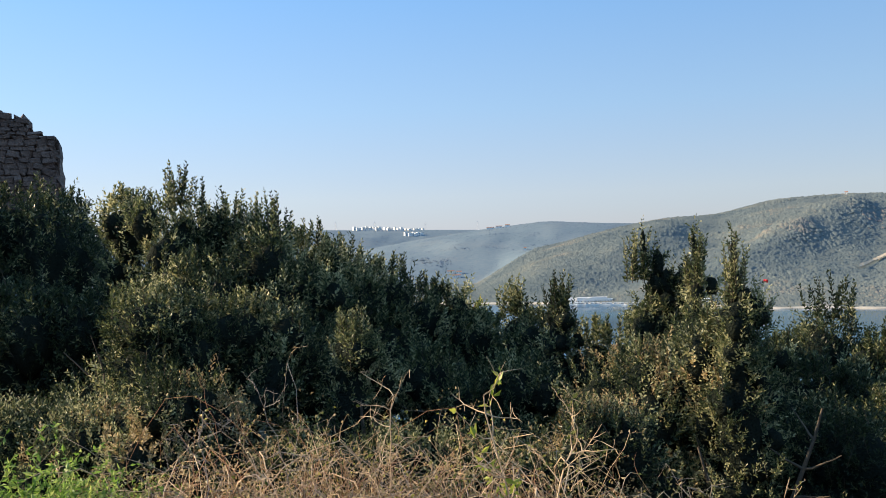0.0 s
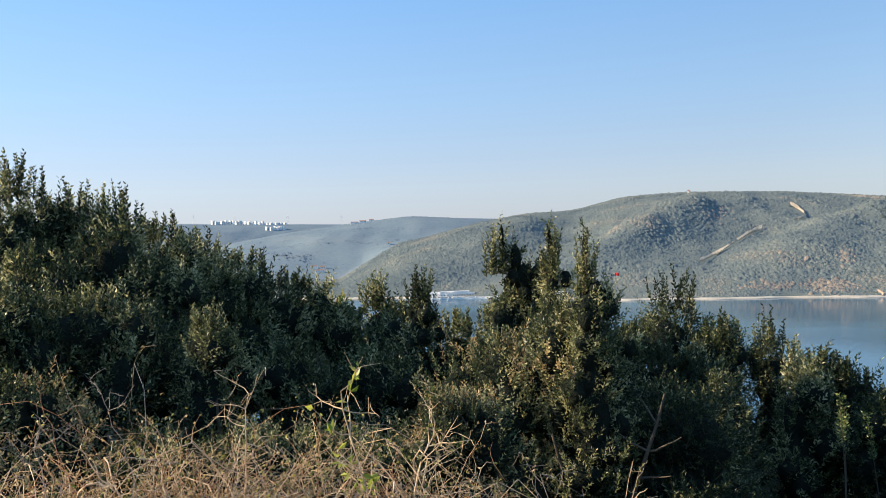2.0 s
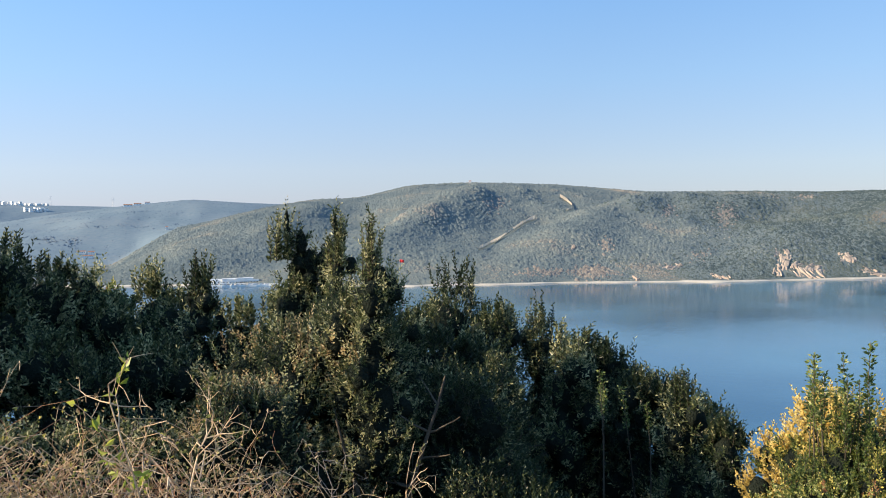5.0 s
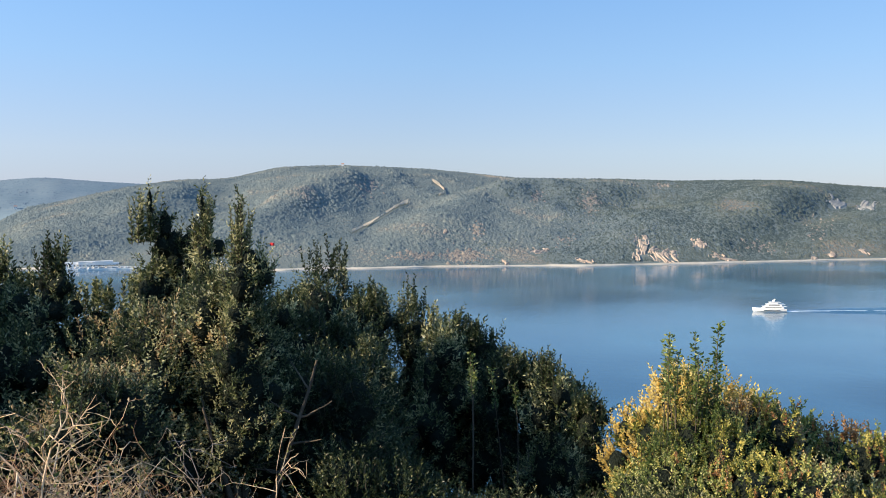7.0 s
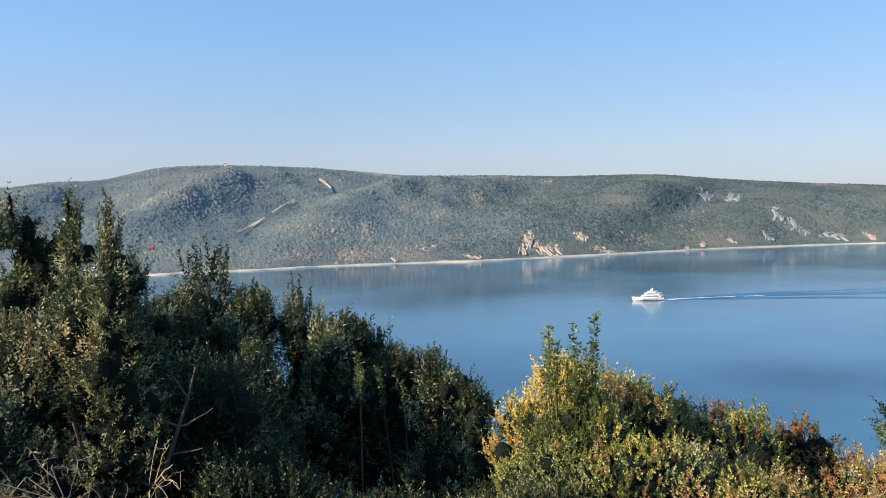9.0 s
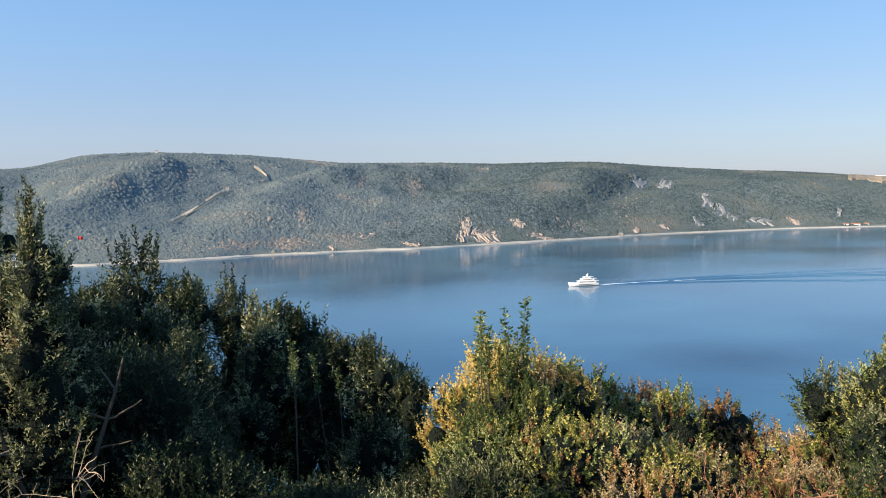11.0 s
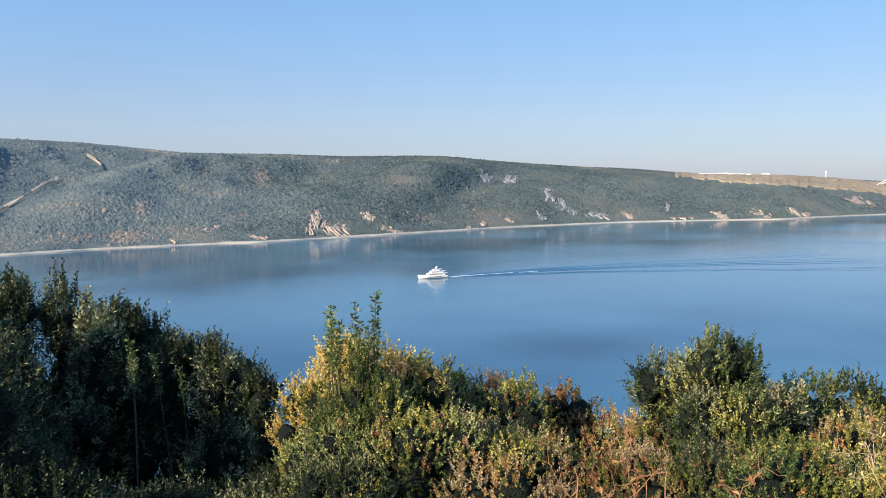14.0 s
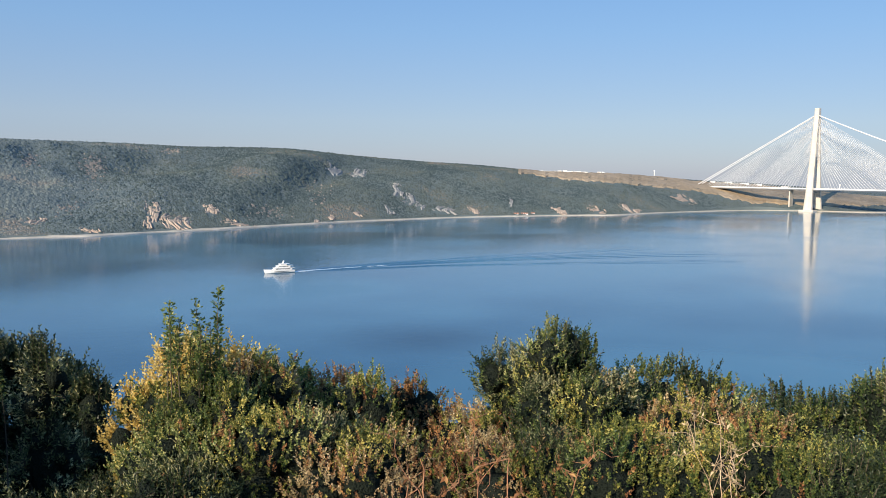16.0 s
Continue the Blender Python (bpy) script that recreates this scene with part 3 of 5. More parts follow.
def on_track(az, el):
    out = np.zeros(len(az), bool)
    for tr in TRACKS:
        p = np.array(tr)
        for (a0, e0), (a1, e1) in zip(p, p[1:]):
            t = np.clip(((az - a0) * (a1 - a0) + (el - e0) * (e1 - e0)) / ((a1 - a0) ** 2 + (e1 - e0) ** 2), 0, 1)
            da, de = az - a0 - t * (a1 - a0), el - e0 - t * (e1 - e0)
            out |= (np.abs(da) < 0.12) & (de < 0.08) & (de > -0.12)
    return out


def clumps(name, az, r, size, mat, label, rng, peak=(0.28, 0.6)):
    """Tree crowns seen from afar: small uneven domes of four faces."""
    p = polar(az, r)
    n = len(az)
    a = np.arange(4) * 2 * np.pi / 4 + rng.uniform(0, 6, (n, 1))
    s = size[:, None] * rng.uniform(0.75, 1.3, (n, 4))
    ring = np.stack([np.cos(a) * s, np.sin(a) * s, -0.45 * size[:, None] + 0 * a], -1)
    tip = np.stack([rng.normal(0, 0.2, n) * size, rng.normal(0, 0.2, n) * size, size * rng.uniform(*peak, n)], -1)[:, None, :]
    v = np.concatenate([tip, ring], 1) + p[:, None, :]
    k = np.arange(4)
    f = np.stack([0 * k, 1 + k, 1 + (k + 1) % 4], -1)
    f = (f[None] + (np.arange(n) * 5)[:, None, None]).reshape(-1, 3)
    tagged(new(name, mesh_from(name, v.reshape(-1, 3), f, mat, True)), label, "woods", kind="stuff")


def build_woods():
    rng = np.random.RandomState(8)
    n = 205000
    az = rng.uniform(-100, 8, n)
    u = rng.uniform(0, 1, n) ** 1.3 * 1.2
    r0, r1 = shore_at(az), crest_range(az)
    r = r0 + 7 + u * (r1 - r0)
    el = np.degrees(np.arctan((land(az, r) - EYE) / r))
    low = np.interp(az, [-104, -92, -88, -85, -80, -76, -72.5, -72], [-1.5, -2.0, -1.9, -1.25, -0.8, -0.55, -0.1, 9])
    keep = ~is_bare(az, el + 0.1) & ~on_track(az, el)
    keep &= (el < low - 0.02) | (rng.uniform(0, 1, n) < 0.3)
    keep &= rng.uniform(0, 1, n) < np.interp(az, [-100, -88, -80, -72, -60], [0.5, 0.6, 0.75, 0.9, 1.0])
    size = rng.gamma(7, 0.42, n) * np.interp(az, [-90, -70, -50], [0.9, 1.0, 1.1]) * np.where(u < 0.06, 0.7, 1)
    # towards the right the crowns take the colour with less haze
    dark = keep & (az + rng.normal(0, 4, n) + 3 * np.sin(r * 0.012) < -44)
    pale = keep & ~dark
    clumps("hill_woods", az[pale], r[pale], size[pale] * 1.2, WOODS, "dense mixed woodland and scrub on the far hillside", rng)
    clumps("less_hazed_woods", az[dark], r[dark], size[dark] * 1.2, LESSHAZED, "dense woodland on the steep far hillside, less haze put into its colour", rng)
    spots = ((-35.2, -3.84, 2.4, 0.8, 480), (-31.5, -3.9, 3.0, 0.6, 160), (-36.05, -1.98, 0.8, 0.7, 90), (-43.95, -0.1, 1.0, 1.4, 230), (-48.8, 1.15, 1.3, 0.25, 60), (-40.1, 0.33, 0.8, 0.8, 60), (-28.4, 1.03, 1.4, 0.9, 80), (-42.2, -2.7, 1.6, 0.7, 60), (-55.0, -3.0, 2.5, 0.7, 90), (-58.5, -1.6, 1.6, 1.6, 90))
    aa = np.concatenate([rng.normal(s[0], s[2] * 0.3, s[4]) for s in spots])
    ee = np.concatenate([rng.normal(s[1], s[3] * 0.3, s[4]) for s in spots])
    rr = np.array([on_hill(p, q) for p, q in zip(aa, ee)])
    clumps("leafless_woods", aa[rr < 4000], rr[rr < 4000], rng.gamma(7, 0.62, (rr < 4000).sum()), AUTUMN, "leafless brown trees among the green hillside woods", rng)
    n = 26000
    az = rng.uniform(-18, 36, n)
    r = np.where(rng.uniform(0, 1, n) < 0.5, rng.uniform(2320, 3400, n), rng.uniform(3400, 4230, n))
    clumps("distant_woods", az, r, rng.gamma(7, 0.6, n), FARWOODS, "woodland on the most distant ridges, haze put into its colour", rng, (0.16, 0.36))


build_woods()


# ---- buildings and marks on the far land ----
def block(name, at, w, d, h, turn, label, category, roof=WHITE, group="", gable=False):
    b = base(name, at, label, category, group, turn=turn)
    part("wall", boxed(-w / 2, w / 2, -d / 2, d / 2, -4, h, bevel=0.1), WHITE, b)
    if gable:
        bm = bmesh.new()
        q = [bm.verts.new(c) for c in ((-w / 2 - 0.5, -d / 2 - 0.5, h), (w / 2 + 0.5, -d / 2 - 0.5, h), (w / 2 + 0.5, d / 2 + 0.5, h), (-w / 2 - 0.5, d / 2 + 0.5, h), (-w / 2 - 0.5, 0, h + d * 0.3), (w / 2 + 0.5, 0, h + d * 0.3))]
        for f in ((0, 1, 5, 4), (2, 3, 4, 5), (0, 4, 3), (1, 2, 5), (3, 2, 1, 0)):
            bm.faces.new([q[k] for k in f])
        part("roof", bm, roof, b)
    else:
        part("roof", boxed(-w / 2 - 0.4, w / 2 + 0.4, -d / 2 - 0.4, d / 2 + 0.4, h, h + 0.8, bevel=0.1), roof, b)
    n = max(2, int(w / 5))
    for fl in range(max(1, int(h / 4.5))):
        for k in range(n):
            x = -w / 2 + (k + 0.5) * w / n
            part("window", boxed(x - 0.8, x + 0.8, -d / 2 - 0.12, -d / 2 + 0.1, 1.5 + fl * 4.5, 3.4 + fl * 4.5), DARKGLASS, b)
    return b


def build_buildings():
    rng = random.Random(5)
    for k in range(26):                      # town on the most distant ridge
        az = 6.2 - k * 0.19 + rng.uniform(-0.07, 0.07)
        r = 4290 - rng.uniform(0, 60)
        p = polar(np.array(az), np.array(r))
        block("apartment_block", (p[0], p[1], p[2] + 2), rng.uniform(10, 20), 12, rng.uniform(8, 17) if k < 18 else 6, az + 40, "white apartment block of a distant hilltop town", "building", group="hilltop town")
    for k in range(9):
        at, r = spot(2.6 - k * 0.14, 0.78 + 0.03 * math.sin(k * 2), 2)
        block("apartment_block", at, rng.uniform(12, 20), 12, rng.uniform(8, 14), 42, "white apartment block of a distant hilltop town", "building", group="hilltop town")
    for az, el, w in ((-4.0, 1.12, 26), (-4.6, 1.2, 18), (-0.5, -2.0, 22), (-1.1, -2.05, 16), (-0.9, -2.3, 26), (-5.8, -0.5, 8), (-26.6, 2.45, 7), (-3.4, 1.05, 30)):
        at, r = spot(az, el, 2)
        block("farmhouse", at, w, 8, 5, az, "small white house on the wooded hillside", "house", ROOF, "hillside houses", True)
    for az, w, h in ((-74.1, 22, 2.2), (-74.55, 20, 2.6), (-75.0, 18, 3.0), (-75.4, 16, 4.2), (-75.75, 12, 5.5), (-76.1, 18, 3.2), (-76.6, 24, 2.6), (-77.1, 20, 2.2), (-78.2, 24, 3.4)):
        r = float(crest_range(np.array(az))) + 40
        p = polar(np.array(az), np.array(r))
        block("barrack", (p[0], p[1], p[2] + 2), w, 9, h, az, "low white building on the bare plateau", "building", group="plateau buildings")
    for az, w in ((-86.6, 40), (-87.6, 44), (-88.5, 30), (-90.1, 42), (-85.6, 26)):
        r = float(crest_range(np.array(az))) - 170
        p = polar(np.array(az), np.array(r))
        block("warehouse", (p[0], p[1], p[2] + 1), w * 0.7, 14, 4.5, az, "long pale building behind the bridge deck", "building", group="bridge headland buildings")
    for az, el, w in ((-72.4, -3.02, 20), (-73.0, -3.02, 26), (-73.6, -3.0, 14)):
        r = float(shore_at(np.array(az))) + 16
        p = polar(np.array(az), np.array(r), np.array(3.0))
        block("boathouse", p, w * 0.7, 8, 3.5, az, "red-roofed building at the far waterline", "house", ROOF, "waterside buildings", True)
    rng = random.Random(11)
    for k in range(14):
        az = rng.choice((-9.0, -11, -13, -14.5, -19.5, -20.6, -12.2, -10.2, -15.4, -18)) + rng.uniform(-0.5, 0.5)
        r = float(shore_at(np.array(az))) + 14
        p = polar(np.array(az), np.array(r), np.array(2.5))
        block("boathouse", p, rng.uniform(12, 30), 10, rng.uniform(5, 9), az, "white waterside building by the harbour", "house", WHITE, "harbour front")


build_buildings()


def moored_boat(az, r, length, turn):
    b = base("moored_boat", polar(np.array(az), np.array(r), np.array(0.0)), "white boat moored along the harbour quay", "boat", "moored boats", turn=turn)
    bm = boxed(-length / 2, length / 2, -2, 2, -0.3, 2.2)
    for v in bm.verts:
        if v.co.x > 0 and v.co.z > 0:
            v.co.x += length * 0.1
        if v.co.x > 0:
            v.co.y *= 0.3
    part("hull", bm, WHITE, b)
    part("cabin", boxed(-length * 0.3, length * 0.15, -1.4, 1.4, 2.2, 4.6, bevel=0.2), WHITE, b)
    part("window_band", boxed(-length * 0.28, length * 0.13, -1.5, 1.5, 3.2, 3.9), DARKGLASS, b)


rng0 = random.Random(3)
for k in range(26):
    a0 = -8.4 - k * 0.27
    moored_boat(a0, float(shore_at(np.array(a0))) - 16 - rng0.uniform(0, 8), rng0.uniform(9, 17), a0 + rng0.choice((0, 180)) + rng0.uniform(-8, 8))


def flag_pole(az, el):
    at, r = spot(az, el - 0.25)
    b = base("flag_pole", at, "large red flag flying from a pole on the shore hill", "flag", turn=az)
    part_mesh("pole", tubes("pole", [(np.array([(0, 0, -2), (0, 0, 24)]), [0.2, 0.15])], STEEL, 8), b)
    n = 9
    x = np.linspace(0, 7.5, n)
    v = np.concatenate([np.stack([x, 0.8 * np.sin(x), 24 - 0.08 * x], -1), np.stack([x, 0.8 * np.sin(x + 0.3), 19 - 0.1 * x], -1)])
    i = np.arange(n - 1)
    f = np.stack([i, i + n, i + n + 1, i + 1], -1)
    fl = part_mesh("flag", mesh_from("flag", v, f, RED, True), b)
    md = fl.modifiers.new("thickness", "SOLIDIFY")
    md.thickness = 0.1


flag_pole(-21.55, -3.6)


def masts():
    for az, el0, h, rad in ((-81.8, -0.5, 24, 1.4), (-93.3, -0.8, 26, 1.8)):
        r = float(crest_range(np.array(az))) + 20
        p = polar(np.array(az), np.array(r))
        b = base("water_tower", (p[0], p[1], p[2]), "slim white tower standing on the headland", "tower", "headland towers")
        part_mesh("shaft", tubes("shaft", [(np.array([(0, 0, -3), (0, 0, h * 0.75)]), [rad, rad * 0.8])], WHITE, 12), b)
        part_mesh("head", tubes("head", [(np.array([(0, 0, h * 0.72), (0, 0, h * 0.78), (0, 0, h * 0.95), (0, 0, h)]), [rad * 0.9, rad * 2.0, rad * 2.0, rad * 0.5])], WHITE, 12), b)
    for az in (4.8, 1.2, -2.5, 7.5):                     # lattice pylons on the far skyline
        p = polar(np.array(az), np.array(4280.0))
        b = base("power_pylon", (p[0], p[1], p[2]), "grey lattice power pylon on the skyline", "pylon", "power pylons")
        part_mesh("leg", tubes("leg", [(np.array([(sx * 4, sy * 4, -2), (sx * 0.4, sy * 0.4, 46)]), [0.35, 0.2]) for sx in (-1, 1) for sy in (-1, 1)], STEEL, 4), b)
        part_mesh("cross_arm", tubes("cross_arm", [(np.array([(-7, 0, z), (7, 0, z)]), [0.3, 0.3]) for z in (30, 36, 42)], STEEL, 4), b)


masts()


# ---- the bridge ----
def build_bridge():
    az, D = -91.8, 2838.0
    view, right = heading(az), Vector((math.cos(radians(az)), math.sin(radians(az)), 0))
    turn = radians(20)
    along = (right * math.cos(turn) - view * math.sin(turn)).normalized()
    across = (view * math.cos(turn) + right * math.sin(turn)).normalized()
    at = view * D
    m = Matrix((along, across, (0, 0, 1))).transposed().to_4x4()
    b = base("cable_stayed_bridge", (at.x, at.y, 0), "white cable-stayed bridge with a tall concrete tower", "bridge")
    b.rotation_euler = m.to_euler()
    Z, TOP, HALF = 70.0, 322.0, 27.0
    for s in (-1, 1):
        # tapered leg, leaning in towards the top
        prof = [(2, 40, 13, 11), (70, 33, 10, 9), (200, 17, 8, 7.5), (300, 6.5, 7, 6.5), (TOP, 5.5, 6.5, 6)]
        bm = bmesh.new()
        rings = []
        for z, y, a, c in prof:
            rings.append([bm.verts.new((sx * a, s * y + sy * c * 0.8, z)) for sx, sy in ((-1, -0.6), (-0.6, -1), (0.6, -1), (1, -0.6), (1, 0.6), (0.6, 1), (-0.6, 1), (-1, 0.6))])
        for q0, q1 in zip(rings, rings[1:]):
            for k in range(8):
                bm.faces.new((q0[k], q0[(k + 1) % 8], q1[(k + 1) % 8], q1[k]))
        bm.faces.new(rings[-1])
        part("tower_leg", bm, CONCRETE, b)
        part("pile_cap", boxed(-22, 22, s * 40 - 20, s * 40 + 20, -3, 5, bevel=1.5), CONCRETE, b)
    part("tower_head", boxed(-7, 7, -9, 9, 296, TOP + 3, bevel=1.0), CONCRETE, b)
    part("cross_beam", boxed(-6, 6, -30, 30, 58, 65, bevel=0.8), CONCRETE, b)
    bm = bmesh.new()
    sec = [(-30, 69.5), (-24, 66), (24, 66), (30, 69.5), (29, 71.2), (-29, 71.2)]
    ends = [[bm.verts.new((x, y, z)) for y, z in sec] for x in (-395, 620)]
    for k in range(6):
        bm.faces.new((ends[0][k], ends[0][(k + 1) % 6], ends[1][(k + 1) % 6], ends[1][k]))
    bm.faces.new(ends[0][::-1]), bm.faces.new(ends[1])
    deck = part("deck", bm, STEEL, b, "pale steel box deck")
    for s in (-1, 1):
        part("parapet", boxed(-395, 620, s * 29 - 0.4, s * 29 + 0.4, 71.2, 73.0), STEEL, deck)
    part("pier", boxed(-72, -68, -14, 14, 10, 66, bevel=0.5), CONCRETE, b)
    part("abutment", boxed(-450, -385, -31, 31, 40, 71, bevel=1.5), CONCRETE, b)
    for s in (-1, 1):
        for k in range(32):
            for side in (-1, 1):
                x = side * (46 + k * 10.0)
                z = 196 + k * 3.25
                y = s * (17 - (z - 200) * 0.105)
                part_mesh("stay_cable", tubes("stay_cable", [(np.array([(x, s * 28, 71), (side * 3, y, z)]), [0.45, 0.45])], STEEL, 4), b)
        # main cables, back to the abutment and out over the span
        back = [(np.array([(-398, s * 12, 73), (-3, s * 5, 304)]), [1.5, 1.5])]
        part_mesh("main_cable", tubes("main_cable", back, STEEL, 8), b)
        xs = np.linspace(3, 620, 40)
        zz = 304 - 0.45 * xs + 0.000115 * xs ** 2
        part_mesh("main_cable", tubes("main_cable", [(np.stack([xs, s * (5 + 0.02 * xs), zz], -1), np.full(40, 1.5))], STEEL, 8), b)


build_bridge()


# ---- yacht and its wake ----
def build_yacht():
    bow = polar(np.array(-54.75), np.array(894.0), np.array(0.0))
    tail = polar(np.array(-56.75), np.array(906.0), np.array(0.0))
    d = Vector(bow - tail)
    L = d.length
    b = base("motor_yacht", (Vector(bow) + Vector(tail)) / 2, "large white motor yacht with stacked decks under way", "yacht", turn=math.degrees(math.atan2(d.y, d.x)))
    n = 15
    bm = bmesh.new()
    rings = []
    for k in range(n):
        t = k / (n - 1)
        x = -L / 2 + t * L
        w = 3.9 * (1 - max(0, (t - 0.5) / 0.5) ** 2.2) + 0.05
        top = 2.7 + 1.7 * t ** 2
        flare = 0.75 - 0.35 * t
        rings.append([bm.verts.new(c) for c in ((x - 1.0 * t, -w * flare * 0.7, -0.8), (x, -w * 0.9, 0.8), (x + 1.2 * t ** 3, -w, top), (x + 1.2 * t ** 3, w, top), (x, w * 0.9, 0.8), (x - 1.0 * t, w * flare * 0.7, -0.8))])
    for q0, q1 in zip(rings, rings[1:]):
        for k in range(6):
            bm.faces.new((q0[k], q1[k], q1[(k + 1) % 6], q0[(k + 1) % 6]))
    bm.faces.new(rings[0]), bm.faces.new(rings[-1][::-1])
    hull = part("hull", bm, WHITE, b, "white flared hull")
    part("port_stripe", boxed(-L * 0.3, L * 0.2, -3.95, 3.95, 1.5, 1.9), DARKGLASS, hull)
    for k, (x0, x1, w, z0, z1) in enumerate(((-0.42, 0.22, 3.3, 2.9, 5.3), (-0.36, 0.12, 2.9, 5.4, 7.7), (-0.24, 0.03, 2.3, 7.8, 9.7))):
        bm = boxed(x0 * L, x1 * L, -w, w, z0, z1, bevel=0.3)
        for v in bm.verts:
            if v.co.x > 0 and v.co.z > (z0 + z1) / 2:
                v.co.x -= 2.0
        dk = part("deckhouse", bm, WHITE, b)
        part("window_band", boxed(x0 * L + 2.5, x1 * L - 2.2, -w - 0.06, w + 0.06, z0 + 1.1, z1 - 0.75), DARKGLASS, dk)
        part("deck_overhang", boxed(x0 * L - 3.0, x1 * L - 0.8, -w - 0.5, w + 0.5, z1, z1 + 0.25, bevel=0.08), WHITE, dk)
    part_mesh("mast", tubes("mast", [(np.array([(-L * 0.12, -1.6, 9.8), (-L * 0.16, -0.6, 13)]), [0.5, 0.3]), (np.array([(-L * 0.12, 1.6, 9.8), (-L * 0.16, 0.6, 13)]), [0.5, 0.3]), (np.array([(-L * 0.16, -1.6, 12.8), (-L * 0.16, 1.6, 12.8)]), [0.3, 0.3])], WHITE, 6), b)
    bm = bmesh.new()
    bmesh.ops.create_uvsphere(bm, u_segments=12, v_segments=8, radius=0.9, matrix=Matrix.Translation((-L * 0.12, 0, 11.2)))
    part("radar_dome", bm, WHITE, b, smooth=True)

    # the track of the yacht: a foaming middle, and long low swells spreading to both sides
    start, end = Vector(tail), Vector(polar(np.array(-87.5), np.array(1219.0), np.array(0.0)))
    u = (end - start).normalized()
    s = Vector((-u.y, u.x, 0))
    run = (end - start).length
    wake_az = np.linspace(-56.8, -97, 200)
    wake_p = polar(wake_az, np.interp(-wake_az, [56.8, 58, 62, 67.5, 78, 87.5, 97], [908, 918, 952, 1000, 1100, 1215, 1330]), 0 * wake_az)
    wake_s = np.concatenate([[0], np.cumsum(np.linalg.norm(np.diff(wake_p, axis=0), axis=1))])
    def strip(name, x, mid, half, mat, label, height):
        left, right, top = [], [], []
        for xx, mm, hh, zz in zip(x, mid, half, height):
            c = Vector([float(np.interp(xx, wake_s, wake_p[:, q])) for q in range(3)])
            left.append(c + s * float(mm - hh) + Vector((0, 0, 0.02)))
            top.append(c + s * float(mm) + Vector((0, 0, 0.03 + float(zz))))
            right.append(c + s * float(mm + hh) + Vector((0, 0, 0.02)))
        v = np.array([list(p) for tri in zip(left, top, right) for p in tri])
        i, j = np.meshgrid(np.arange(len(x) - 1), np.arange(2), indexing="ij")
        f = np.stack([i * 3 + j, i * 3 + j + 3, i * 3 + j + 4, i * 3 + j + 1], -1).reshape(-1, 4)
        return part_mesh(name, mesh_from(name, v, f, mat, True), wake, label)
    wake = base("wake", start, "long pale wake trailing over calm water", "wake", kind="structure")
    wake.location = (0, 0, 0)
    x = np.linspace(0, 120, 80)
    strip("foam", x, 0.3 * np.sin(x * 0.3), np.interp(x, [0, 10, 30, 70, 120], [3.8, 5.5, 4.0, 1.6, 0.02]) * (1 + 0.2 * np.sin(x * 1.3)), FOAM, "white churned foam", 0.5 + 0 * x)
    for k, (ang, x0, x1, h, a) in enumerate(((0.02, 30, run * 1.15, 0.55, 1.7), (-0.02, 30, run * 1.15, 0.45, 1.5), (0.16, 0, 300, 0.5, 1.4), (0.135, 10, 330, 0.4, 1.2), (-0.16, 0, 300, 0.5, 1.4), (-0.13, 10, 300, 0.4, 1.2), (0.06, 60, run, 0.4, 1.8), (0.09, 60, run, 0.35, 1.8))):
        x = np.linspace(x0, x1, 90)
        strip("swell", x, ang * x + 1.5 * np.sin(x * 0.05 + k), a * np.interp(x, [x0, x0 + 30, x1], [0.4, 1, 0.7]), WATER, "low smooth swell", h * np.interp(x, [x0, x0 + 30, x1 * 0.6, x1], [0.2, 1, 0.8, 0.1]))

    rng = np.random.RandomState(6)
    for k in range(34):                            # feathered crests to both sides of the track
        for side in (-1, 1):
            x0 = 14 + k * 15 + rng.uniform(-3, 3)
            off = 3.0 + 0.16 * x0 * rng.uniform(0.6, 1.0)
            x = np.linspace(x0, x0 + 34 + 0.1 * x0, 14)
            strip("swell", x, side * (off + 0.42 * (x - x0)), 1.5 * np.sin(np.linspace(0.15, 3.0, 14)), WATER, "low smooth swell", (0.34 - 0.0004 * x0) * np.sin(np.linspace(0.1, 3.04, 14)))


build_yacht()


